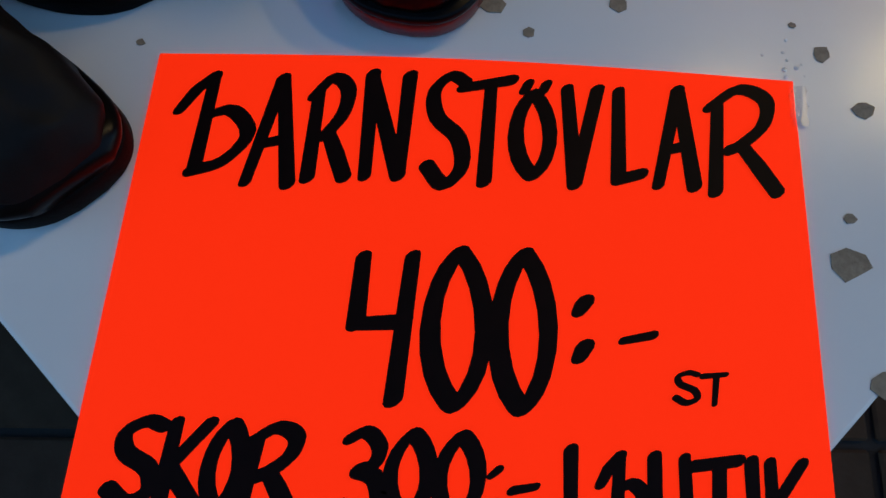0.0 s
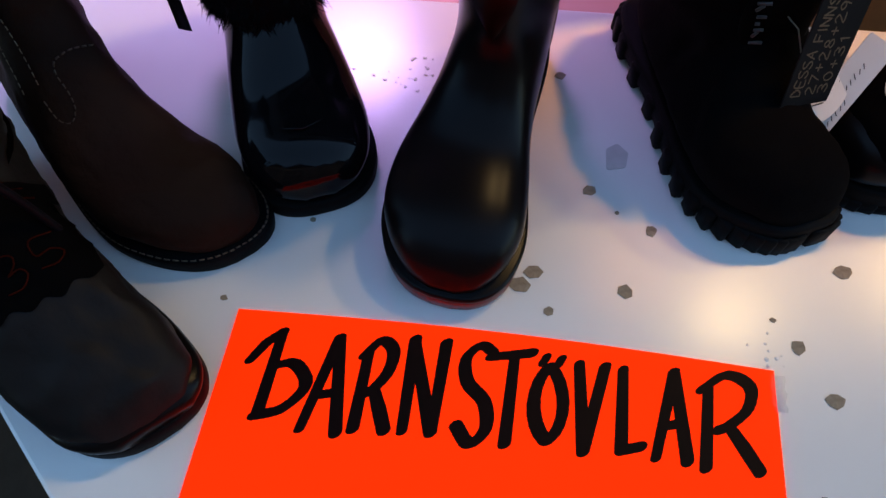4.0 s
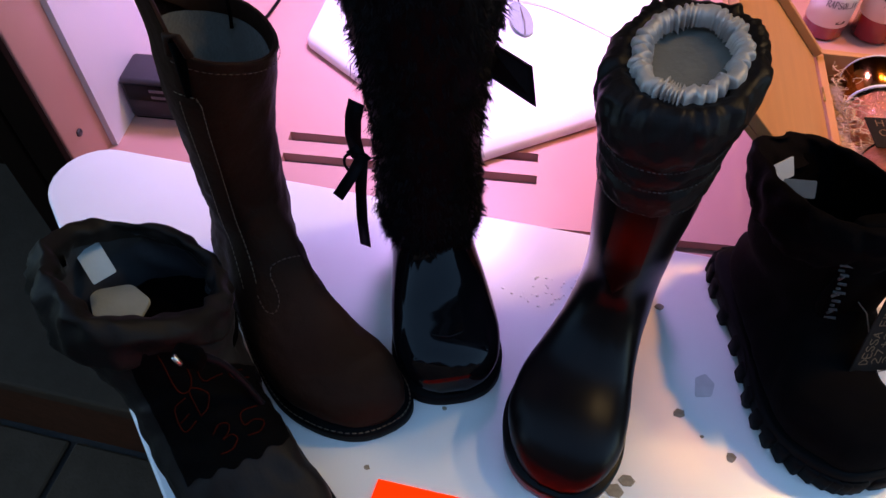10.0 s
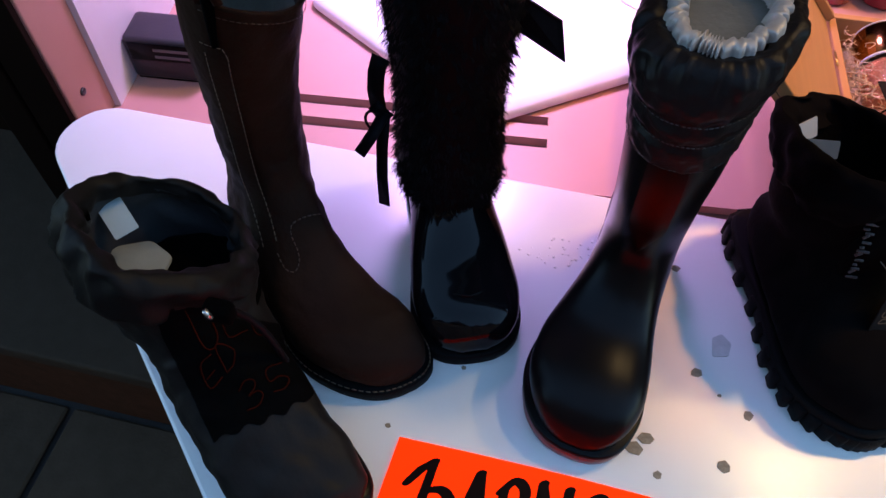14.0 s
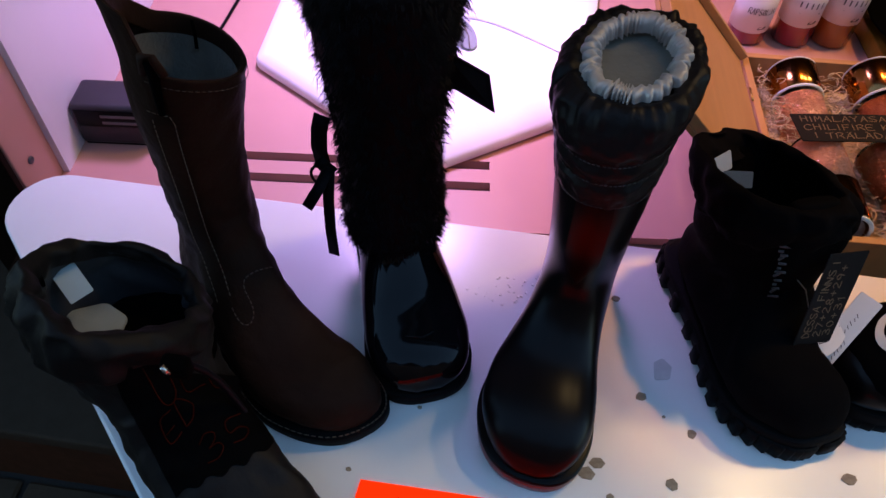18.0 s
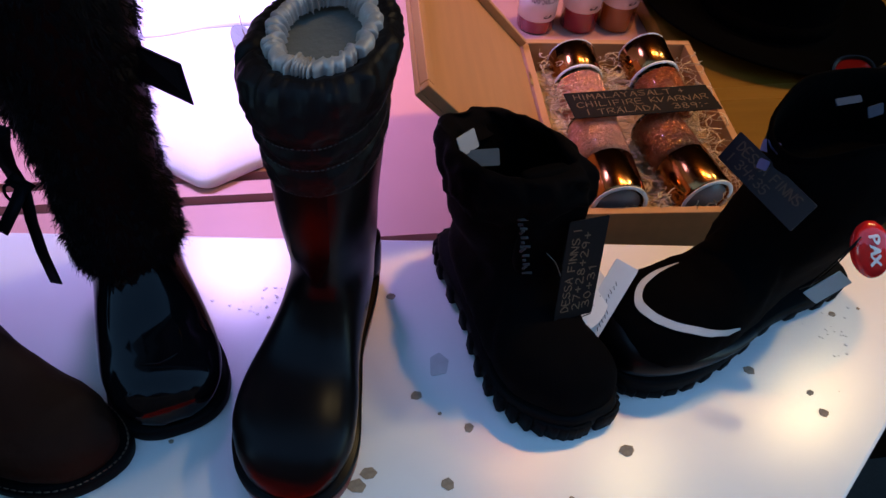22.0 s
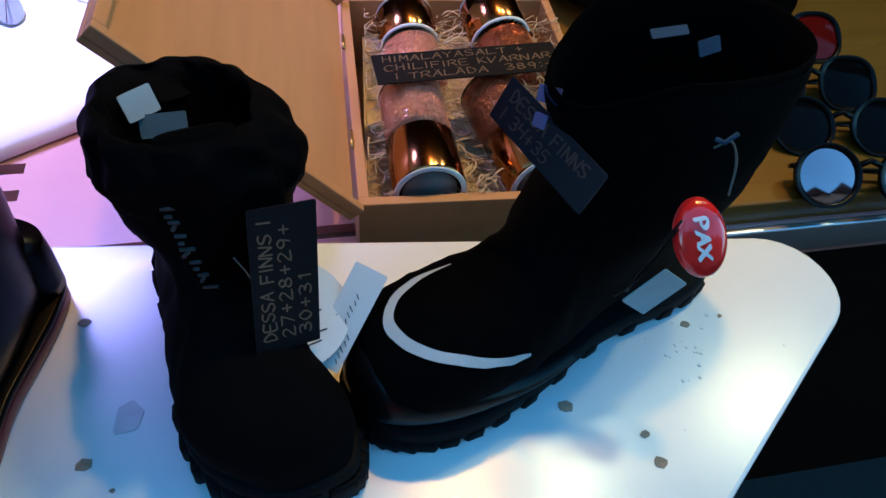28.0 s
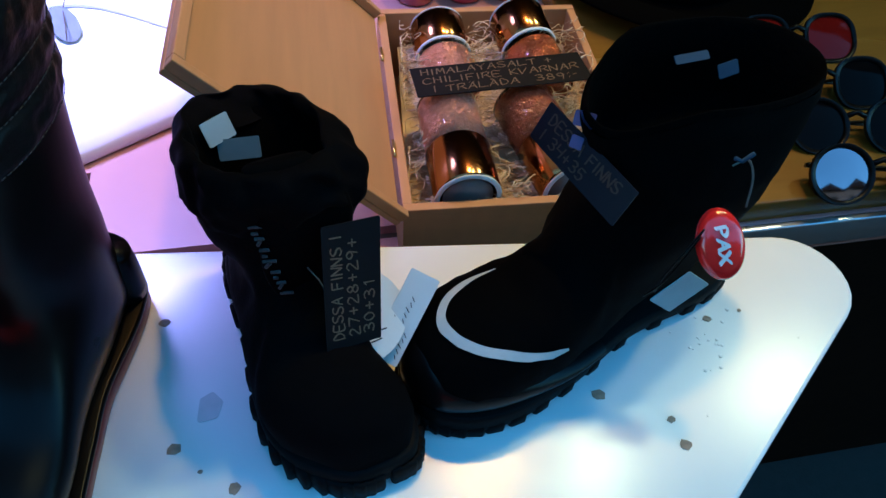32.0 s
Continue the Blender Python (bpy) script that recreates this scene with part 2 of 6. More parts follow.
DARK_PLASTIC = mat("black plastic", (0.004, 0.004, 0.0045), 0.3, spec=0.10, vary=0.3, scale=40, bump=0.05)
ADAPTER = mat("dark grey moulded plastic", (0.022, 0.021, 0.028), 0.5, vary=0.2, scale=60, bump=0.1)
FELT = mat("black felt", (0.0010, 0.0009, 0.0010), 0.95, vary=0.3, scale=60, bump=0.4, bump_scale=300, spec=0.02)
LENS = mat("dark sunglass lens", (0.003, 0.003, 0.0035), 0.05, vary=0.2, scale=10, bump=0, spec=0.035)
LENS_MIRROR = mat("mirrored sunglass lens", (0.36, 0.28, 0.29), 0.05, 1.0, vary=0.05, scale=10, bump=0)
LENS_RED = mat("red sunglass lens", (0.11, 0.004, 0.003), 0.08, vary=0.2, scale=10, bump=0, spec=0.12)
YELLOW_BOARD = mat("golden pine shelf board", (0.19, 0.100, 0.012), 0.26, vary=0.3, scale=12, bump=0.08, stretch=(0.6, 6, 6))
PAVER = mat("grey concrete paver", (0.064, 0.045, 0.030), 0.9, spec=0.05, vary=0.4, scale=30, bump=0.5, bump_scale=150, depth=0.002)
JOINT = mat("dark paving joint", (0.02, 0.019, 0.018), 0.95, vary=0.4, scale=60, bump=0.4)
STEP_BROWN = mat("brown granite step", (0.070, 0.028, 0.015), 0.8, spec=0.05, vary=0.5, scale=60, bump=0.2)
STEP_TOP = mat("grey step slab", (0.055, 0.040, 0.028), 0.9, spec=0.05, vary=0.35, scale=40, bump=0.3)
DARK_WALL = mat("dark brown shop front", (0.013, 0.007, 0.004), 0.85, spec=0.03, vary=0.4, scale=30, bump=0.1)
BRICK_DARK = mat("dark brick facade", (0.085, 0.058, 0.046), 0.9, vary=0.35, scale=20, bump=0.4)
PLASTER = mat("grey plaster facade", (0.30, 0.29, 0.27), 0.9, vary=0.2, scale=20, bump=0.4)
OIL = mat("amber rapeseed oil bottle", (0.30, 0.09, 0.012), 0.08, vary=0.2, scale=20, bump=0, coat=0.5)
SYRUP = mat("red syrup bottle", (0.28, 0.018, 0.030), 0.08, vary=0.2, scale=20, bump=0, coat=0.5)
PAPER_LABEL = mat("white paper bottle label", (0.72, 0.68, 0.66), 0.6, vary=0.05, scale=60, bump=0.05)
CLEAR = mat("clear plastic strip", (0.75, 0.77, 0.78), 0.2, vary=0.1, scale=40, bump=0.2)
shader(CLEAR).inputs["Transmission Weight"].default_value = 0.7
shader(CLEAR).inputs["IOR"].default_value = 1.2
CLAMP = mat("metal cord clasp", (0.55, 0.55, 0.55), 0.25, 0.9, scale=60, bump=0)
CORK = mat("worn particle board", (0.34, 0.28, 0.20), 0.9, vary=0.45, scale=300, bump=0.8, bump_scale=400, depth=0.001)
SCUFF = mat("grey scuff", (0.755, 0.76, 0.75), 0.30, vary=0.1, scale=100, bump=0)
GLINT = mat("glossy white bead", (0.80, 0.81, 0.80), 0.05, 0.0, spec=1.0, vary=0.05, scale=100, bump=0)
GUM = mat("translucent glue stain", (0.55, 0.57, 0.56), 0.35, vary=0.2, scale=100, bump=0.6, bump_scale=150, depth=0.001)


# ---- mesh helpers ----
def part(name, bm, material, parent=None, label="", smooth=True, m=None):
    """Links a bmesh as one mesh object under a thing or a part."""
    me = bpy.data.meshes.new(name)
    bm.to_mesh(me)
    bm.free()
    for p in me.polygons:
        p.use_smooth = smooth
    me.materials.append(material)
    ob = new(name, me)
    if parent:
        ob.parent = parent
    if m is not None:
        ob.matrix_basis = m
    if label:
        ob["label"] = label
    return ob


def thing(name, m, label, category, group="", kind=""):
    ob = new(name)
    ob.empty_display_size = 0.02
    ob.matrix_basis = m
    return tagged(ob, label, category, group, kind)


def box(lo, hi, bevel=0.0, segments=2, bm=None):
    bm = bm or bmesh.new()
    c = [(a + b) / 2 for a, b in zip(lo, hi)]
    s = [abs(b - a) for a, b in zip(lo, hi)]
    r = bmesh.ops.create_cube(bm, size=1.0, matrix=Matrix.Translation(c) @ Matrix.Diagonal((*s, 1)))
    if bevel:
        es = list({e for v in r["verts"] for e in v.link_edges})
        bmesh.ops.bevel(bm, geom=es, offset=bevel, segments=segments, affect="EDGES", profile=0.5)
    return bm


def rings(loops, cap0=True, cap1=True, bm=None, closed=True):
    """A skin through loops of equal length."""
    fresh = bm is None
    bm = bm or bmesh.new()
    vs = [[bm.verts.new(p) for p in loop] for loop in loops]
    n = len(vs[0])
    made = []
    for a, b in zip(vs, vs[1:]):
        for i in range(n if closed else n - 1):
            j = (i + 1) % n
            made.append(bm.faces.new((a[i], a[j], b[j], b[i])))
    if cap0:
        made.append(bm.faces.new(list(reversed(vs[0]))))
    if cap1:
        made.append(bm.faces.new(vs[-1]))
    bmesh.ops.recalc_face_normals(bm, faces=bm.faces if fresh else made)
    return bm


def lathe(profile, n=32, bm=None, cap0=True, cap1=True):
    return rings([[(r * math.cos(2 * math.pi * i / n), r * math.sin(2 * math.pi * i / n), z) for i in range(n)] for r, z in profile], cap0, cap1, bm)


def tube(points, radius, n=8, bm=None, taper=None):
    """A round tube along points."""
    pts = [Vector(p) for p in points]
    loops = []
    side = Vector((0, 0, 1))
    for i, p in enumerate(pts):
        d = (pts[min(i + 1, len(pts) - 1)] - pts[max(i - 1, 0)]).normalized()
        if abs(d.dot(side)) > 0.95:
            side = Vector((1, 0, 0))
        a = d.cross(side).normalized()
        b = d.cross(a)
        r = radius if taper is None else radius * taper(i / (len(pts) - 1))
        loops.append([p + r * (a * math.cos(2 * math.pi * k / n) + b * math.sin(2 * math.pi * k / n)) for k in range(n)])
    return rings(loops, True, True, bm)


def catmull(rows, steps):
    """Rows of numbers, smoothed through."""
    rows = [np.array(r, float) for r in rows]
    rows = [2 * rows[0] - rows[1]] + rows + [2 * rows[-1] - rows[-2]]
    out = []
    for a, b, c, d in zip(rows, rows[1:], rows[2:], rows[3:]):
        for k in range(steps):
            t = k / steps
            out.append(0.5 * (2 * b + (c - a) * t + (2 * a - 5 * b + 4 * c - d) * t * t + (3 * b - 3 * c + d - a) * t ** 3))
    return out + [rows[-2]]


def slab(outline, z0, z1, bevel=0.0, bm=None, segments=2):
    """A flat outline (x, y) raised from z0 to z1, with rounded rims."""
    bm = bm or bmesh.new()
    low = [bm.verts.new((x, y, z0)) for x, y in outline]
    f = bm.faces.new(low)
    up = bmesh.ops.extrude_face_region(bm, geom=[f])
    top = [g for g in up["geom"] if isinstance(g, bmesh.types.BMVert)]
    for v in top:
        v.co.z = z1
    bmesh.ops.recalc_face_normals(bm, faces=bm.faces)
    if bevel:
        es = [e for e in bm.edges if abs(e.verts[0].co.z - e.verts[1].co.z) < 1e-6]
        bmesh.ops.bevel(bm, geom=es, offset=bevel, segments=segments, affect="EDGES", profile=0.5)
    return bm


def rounded(corners, radius, n=8):
    """A polygon with rounded corners."""
    out = []
    k = len(corners)
    for i in range(k):
        p, a, b = Vector(corners[i]), Vector(corners[i - 1]), Vector(corners[(i + 1) % k])
        u, v = (a - p).normalized(), (b - p).normalized()
        half = math.acos(max(-1, min(1, u.dot(v)))) / 2
        r = radius[i] if isinstance(radius, (list, tuple)) else radius
        t = r / math.tan(half)
        c = p + (u + v).normalized() * (r / math.sin(half))
        s, e = p + u * t - c, p + v * t - c
        a0, a1 = math.atan2(s.y, s.x), math.atan2(e.y, e.x)
        d = (a1 - a0 + math.pi) % (2 * math.pi) - math.pi
        out += [(c.x + r * math.cos(a0 + d * q / n), c.y + r * math.sin(a0 + d * q / n)) for q in range(n + 1)]
    return out


def hull(points):
    """The convex outline of flat points, counter-clockwise."""
    pts = sorted(set(points))

    def half(seq):
        out = []
        for p in seq:
            while len(out) > 1 and (out[-1][0] - out[-2][0]) * (p[1] - out[-2][1]) - (out[-1][1] - out[-2][1]) * (p[0] - out[-2][0]) <= 0:
                out.pop()
            out.append(p)
        return out[:-1]
    return half(pts) + half(pts[::-1])


NIB = [(0.5 * math.cos(a) * math.cos(0.62) - 0.30 * math.sin(a) * math.sin(0.62), 0.5 * math.cos(a) * math.sin(0.62) + 0.30 * math.sin(a) * math.cos(0.62)) for a in (0.25, 0.9, 1.6, 2.3, 2.9, 3.4, 4.0, 4.7, 5.4, 6.0)]


def ribbon(points, width, bm, lift=0.0):
    """A flat stroke of a chisel-tipped pen through points (x, y)."""
    k = len(points)
    for i in range(k - 1):
        (x0, y0), (x1, y1) = points[i], points[i + 1]
        w0 = width(i / (k - 1)) if callable(width) else width
        w1 = width((i + 1) / (k - 1)) if callable(width) else width
        out = hull([(x0 + w0 * u, y0 + w0 * v) for u, v in NIB] + [(x1 + w1 * u, y1 + w1 * v) for u, v in NIB])
        lift += 0.000002
        bm.faces.new([bm.verts.new((x, y, lift)) for x, y in out])
    return bm


# a brush-lettered stroke alphabet in a unit box; strokes parted by a slash, "o" makes an oval x0 y0 x1 y1
GLYPHS = {
    "A": "0 0 .6 1/.62 1 .95 0/.28 .36 .8 .42", "B": "0 .62 .2 .84 .42 .98/.42 .95 .31 .04/.38 .58 .72 .64 .97 .42 .68 .14 .27 .03",
    "C": "1 .85 .6 1 .15 .75 .05 .4 .25 .06 .6 0 1 .15", "D": ".1 0 .1 1 .6 .9 .95 .5 .6 .1 .1 0", "E": "1 1 .1 1 .1 0 1 0/.1 .5 .8 .5",
    "F": "1 1 .1 1 .1 0/.1 .52 .8 .52", "G": "1 .85 .6 1 .1 .7 .1 .3 .5 0 .95 .15 .95 .45 .6 .45", "H": ".1 0 .1 1/.9 0 .9 1/.1 .5 .9 .5", "I": ".5 0 .5 1",
    "J": ".8 1 .8 .25 .5 0 .15 .1", "K": ".15 0 .15 1/.95 1 .2 .45 1 0", "L": ".08 1 .02 .03 1 .1", "M": ".05 0 .15 1 .5 .4 .85 1 .95 0",
    "N": ".02 0 .04 1/.06 .95 .85 .02/.87 .02 1 1", "O": "o.05 0 .95 1", "P": ".15 0 .15 1 .7 .98 .9 .74 .65 .5 .18 .48", "Q": "o.05 0 .95 1/.6 .25 1 -.05",
    "R": ".14 .86 .04 0/0 .8 .5 1 .92 .9 .86 .66 .5 .46 .3 .4/.5 .44 .75 .24 1 .02", "S": ".95 .94 .55 1 .1 .84 .22 .6 .8 .42 .92 .16 .45 0 0 .16",
    "T": "0 .9 1 1/.58 .94 .5 0", "U": ".1 1 .12 .25 .5 0 .88 .25 .9 1", "V": "0 1 .26 0 1 1", "W": ".0 1 .25 0 .5 .7 .75 0 1 1", "X": "0 0 1 1/0 1 1 0",
    "Y": "0 1 .5 .5 1 1/.5 .5 .5 0", "0": "o.05 0 .95 1", "1": ".3 .8 .55 1 .55 0", "2": ".1 .8 .4 1 .8 .85 .75 .6 .1 0 1 0",
    "3": ".1 .9 .5 1 .85 .82 .75 .6 .4 .52 .8 .45 .95 .2 .6 0 .1 .1", "4": ".05 .98 0 .5/0 .5 .9 .53/1 1 .8 0", "5": ".9 1 .2 1 .15 .55 .6 .6 .9 .35 .6 0 .1 .08",
    "7": ".05 1 .95 1 .35 0", "8": "o.15 .5 .85 1/o.05 0 .95 .5", "9": "o.1 .45 .9 1/.9 .7 .7 0", "+": ".5 .15 .5 .85/.15 .5 .85 .5",
    ":": ".3 .72 .6 .84/.3 .06 .6 .2", "-": ".1 .45 .9 .55", "/": ".1 0 .9 1",
}


def lettering(text, x, y, width, height, stroke, bm, shear=0.0, gap=0.22, jitter=0.0, z=0.0, widths=None, drop=0.0, split=None):
    """Hand lettering on the plane z, its lower left corner at x, y; drop: how far the line falls to its end."""
    base = {"Ö": "O", "Ä": "A", "Å": "A"}
    cells = widths or [(0.45 if c in "I:" else 0.6 if c in " -" else 1.0) for c in text]
    unit = width / (sum(cells) + gap * (len(text) - 1))
    rnd = random.Random(len(text) * 7 + int(height * 1e4))
    lift, x_start = z, x
    for i, c in enumerate(text):
        dy = jitter * height * rnd.uniform(-1, 1) - drop * (x - x_start) / width
        dx = jitter * unit * rnd.uniform(-0.5, 0.5)
        cell = unit * cells[i]
        if split is not None:
            bm = bmesh.new()
            split.append(bm)
        strokes = [s for s in GLYPHS.get(base.get(c, c), "").split("/") if s]
        for s in strokes:
            if s[0] == "o":
                a, b, p, q = [float(v) for v in s[1:].split()]
                pts = [((a + p) / 2 + (p - a) / 2 * math.copysign(abs(math.sin(2 * math.pi * k / 20)) ** 1.45, math.sin(2 * math.pi * k / 20)) * (0.92 - 0.06 * math.cos(2 * math.pi * k / 20)), (b + q) / 2 + (q - b) / 2 * math.cos(2 * math.pi * k / 20)) for k in range(21)]
            else:
                v = [float(n) for n in s.split()]
                pts = list(zip(v[::2], v[1::2]))
                if len(pts) > 3:
                    pts = [(float(p[0]), float(p[1])) for p in catmull(pts, 4)]
            line = [(x + dx + cell * px + shear * height * py, y + dy + height * py) for px, py in pts]
            ribbon(line, lambda u: stroke * (0.88 + 0.2 * abs(math.sin(2.2 * u + i))), bm, lift)
            lift += 0.00002
        if c in "ÖÄ":
            for k in (0.28, 0.72):
                ribbon([(x + dx + cell * k + shear * height * 1.02, y + dy + height * 1.04), (x + dx + cell * (k + 0.10) + shear * height * 1.2, y + dy + height * 1.14)], stroke * 0.8, bm, lift)
                lift += 0.00001
        if c == "Å":
            ribbon([(x + dx + cell * (0.5 + 0.16 * math.cos(k)), y + dy + height * (1.12 + 0.1 * math.sin(k))) for k in (0, 1.2, 2.5, 3.8, 5.0, 6.28)], stroke * 0.5, bm, lift)
        x += cell + unit * gap
    return bm


# ---- boots: lofted along a bent spine ----
# A row is (u, z) of the front or top line, (u, z) of the back or bottom line, and the half width, in centimetres.
# u runs from heel to toe, the first rows are the toe, the last ones the top of the shaft.
def section(row, n=36, shift=0.0, grow=0.0, power=2.3, floor=0.0, wave=None):
    iu, iz, ou, oz, b = row[:5]
    shift = shift + (row[5] if len(row) > 5 else 0.0)
    a, c = np.array((iu, iz)), np.array((ou, oz))
    mid, arm = (a + c) / 2, (a - c) / 2
    ln = max(np.hypot(*arm), 1e-6)
    arm = arm * (1 + grow / ln)
    b = b + grow
    loop = []
    for k in range(n):
        t = 2 * math.pi * k / n
        cs, sn = math.cos(t), math.sin(t)
        e = 2 / power
        g = 1.0 if wave is None else 1.0 + wave(t)
        p = mid + arm * math.copysign(abs(cs) ** e, cs) * g
        loop.append((p[0] * 0.01, (b * math.copysign(abs(sn) ** e, sn) * g + shift) * 0.01, max(p[1], floor) * 0.01))
    return loop


def loft(rows, steps=5, n=36, floor=0.0, grow=0.0, power=2.3, cap0=True, cap1=False, crumple=0.0, seed=0.0, wave=None, grain=1.0):
    smooth = catmull(rows, steps)
    loops = [section(r, n, grow=grow, power=power, floor=floor, wave=wave) for r in smooth]
    if crumple:
        for i, loop in enumerate(loops):
            c = np.mean(loop, 0)
            for k, p in enumerate(loop):
                v = Vector(p)
                d = (v - Vector(c)).normalized()
                w = 0.9 - 2.6 * abs(noise.noise(Vector((v.x * 60, v.y * 34, v.z * 52)) * grain + Vector((seed, 0, 0)))) + 0.8 * noise.noise(v * 110 * grain + Vector((0, seed, 0)))
                q = v + d * w * crumple
                loop[k] = (q.x, q.y, max(q.z, floor * 0.01))
    return rings(loops, cap0, cap1)


def sole_outline(half, n=8, grow=0.0):
    """Rows (u, half width) from heel to toe, with a sideways shift as a third number."""
    pts = catmull([(u, b, s) for u, b, s in half], n)
    left = [((u + (grow if i == len(pts) - 1 else -grow if i == 0 else 0)) * 0.01, (b + grow + s) * 0.01) for i, (u, b, s) in enumerate(pts)]
    right = [(x, 2 * pts[i][2] * 0.01 - y) for i, (x, y) in enumerate(left)]
    return left + right[::-1]


def stitch_line(points, every=0.004, radius=0.00045, bm=None):
    """Short raised stitches along a line."""
    bm = bm or bmesh.new()
    pts = [Vector(p) for p in points]
    length = [0.0]
    for a, b in zip(pts, pts[1:]):
        length.append(length[-1] + (b - a).length)

    def at(s):
        for i in range(len(pts) - 1):
            if s <= length[i + 1]:
                k = (s - length[i]) / max(length[i + 1] - length[i], 1e-9)
                return pts[i].lerp(pts[i + 1], k)
        return pts[-1]
    s = 0.0
    while s + every * 0.65 < length[-1]:
        tube([at(s), at(s + every * 0.35), at(s + every * 0.65)], radius, 5, bm)
        s += every
    return bm


def place(heel, toe, z=0.74):
    d = Vector(toe) - Vector(heel)
    return pose(heel[0], heel[1], z, 0, 0, math.degrees(math.atan2(d.y, d.x)))

def cubic(x, knots, values):
    """A smooth curve through values at knots."""
    knots, values = np.asarray(knots, float), np.asarray(values, float)
    x = np.clip(x, knots[0], knots[-1])
    i = np.clip(np.searchsorted(knots, x, side="right") - 1, 0, len(knots) - 2)
    h = knots[i + 1] - knots[i]
    t = (x - knots[i]) / h
    d = np.gradient(values, knots)
    return (2 * t ** 3 - 3 * t ** 2 + 1) * values[i] + (t ** 3 - 2 * t ** 2 + t) * h * d[i] + (3 * t ** 2 - 2 * t ** 3) * values[i + 1] + (t ** 3 - t ** 2) * h * d[i + 1]


def ease(x):
    x = np.clip(x, 0, 1)
    return x * x * (3 - 2 * x)


def bend(points, top, low, turn, length, instep, rim, along, aside, wide, deep, foot_aside, foot_wide, push):
    """A warp that fits a boot's outline to the camera's view, in centimetres: the shaft leans and swells with height,
    the foot curves and swells along its length, the rim tilts.
    """
    u, y, z = np.asarray(points, float).T
    heights, lengths = np.linspace(0.3 * top, top, 5), (0, 7, 14, 22)
    toe = ease((u - 9) / 5)
    foot = np.maximum(ease((low - z) / (0.6 * low)), toe)
    lift = ease((z - 0.5 * top) / (0.5 * top)) * (1 - toe)
    z1 = z * (1 + np.interp(u, (9, 14, 22), (0, *instep))) + lift * (rim[0] + rim[1] * (u - 4.5) + rim[2] * y)
    y1 = y * ((1 - foot) * (1 + cubic(z, heights, wide)) + foot * (1 + cubic(u, lengths, foot_wide))) + (1 - foot) * cubic(z, heights, aside) + foot * cubic(u, lengths, foot_aside)
    u1 = u + (1 - foot) * ((u - 4.5) * cubic(z, heights, deep) + cubic(z, heights, along)) + foot * ((u - 11) * length + push)
    a = radians(turn)
    return np.stack([math.cos(a) * u1 - math.sin(a) * y1, math.sin(a) * u1 + math.cos(a) * y1, z1], 1)


HUNG = {"size_label", "fold_label", "inner_label", "price_tag", "hang_tag", "round_tag", "cord_end", "tag_string", "moulded_mark", "badge", "string_knot", "plastic_loop", "paper_strip", "cord_lock", "clasp", "cord", "bow", "bow_knot"}


def fit_to_view(boot, **warp):
    """Bends all parts of a boot to fit the camera's view, but not the tags that hang on it."""
    for ob in boot.children:
        if ob.name.split(".")[0] in HUNG:
            continue
        if ob.name.startswith("lug"):
            ob.location = bend([[c * 100 for c in ob.location]], **warp)[0] * 0.01
            continue
        me = ob.data
        co = np.empty(len(me.vertices) * 3)
        me.vertices.foreach_get("co", co)
        me.vertices.foreach_set("co", (bend(co.reshape(-1, 3) * 100, **warp) * 0.01).ravel())
        me.update()
    return boot


from mathutils.bvhtree import BVHTree

TOP = 0.74
LED = 0.65
# the shop window stands askew to the table
SKEW = Matrix.Translation((0.055, 0.40, 0)) @ Matrix.Rotation(radians(6.2), 4, "Z") @ Matrix.Translation((-0.055, -0.40, 0))

# ---- street, shop front, window ----
def setting():
    bm = bmesh.new()
    bmesh.ops.create_grid(bm, x_segments=2, y_segments=2, size=60)
    tagged(part("ground", bm, JOINT, m=pose(0, 0, -0.012)), "dark paving bed of the street", "ground", kind="structure")
    step = tagged(new("doorstep"), "brown granite doorstep with a grey slab before the dark shop door", "step", kind="structure")
    part("riser", box((-2.4, 0.19, 0.0), (-0.40, 0.60, 0.17), 0.004), STEP_BROWN, step, smooth=False)
    part("tread", box((-2.4, 0.185, 0.172), (-0.40, 0.60, 0.205), 0.005), STEP_TOP, step, smooth=False)
    tagged(part("wall_door", box((-2.4, 0.60, 0.0), (-0.505, 0.68, 2.6), 0.0), DARK_WALL, smooth=False), "dark brown panelled shop door front", "wall", kind="structure")
    # door recess side, next to the window
    tagged(part("wall_pier", box((-0.500, 0.262, 0.205), (-0.462, 0.62, 2.6), 0.002), DARK_FRAME, smooth=False), "dark glossy frame post of the shop window", "window frame", kind="structure")
    tagged(part("wall_parapet", box((-0.46, 0.272, 0.0), (3.2, 0.45, 0.60), 0.003), DARK_WALL, smooth=False, m=SKEW), "dark brown wall below the shop window", "wall", kind="structure")
    # unseen facade, height and lower edge set to hold back sky light
    tagged(part("wall_above", box((-2.4, 0.272, 2.051), (3.2, 0.45, 8.5), 0.0), PLASTER, smooth=False), "unseen grey plaster facade that holds back the sky", "wall", kind="structure")
    tagged(part("wall_right", box((2.6, 0.60, 0.60), (3.2, 0.75, 2.05), 0.0), PLASTER, smooth=False), "grey plaster facade beside the window", "wall", kind="structure")


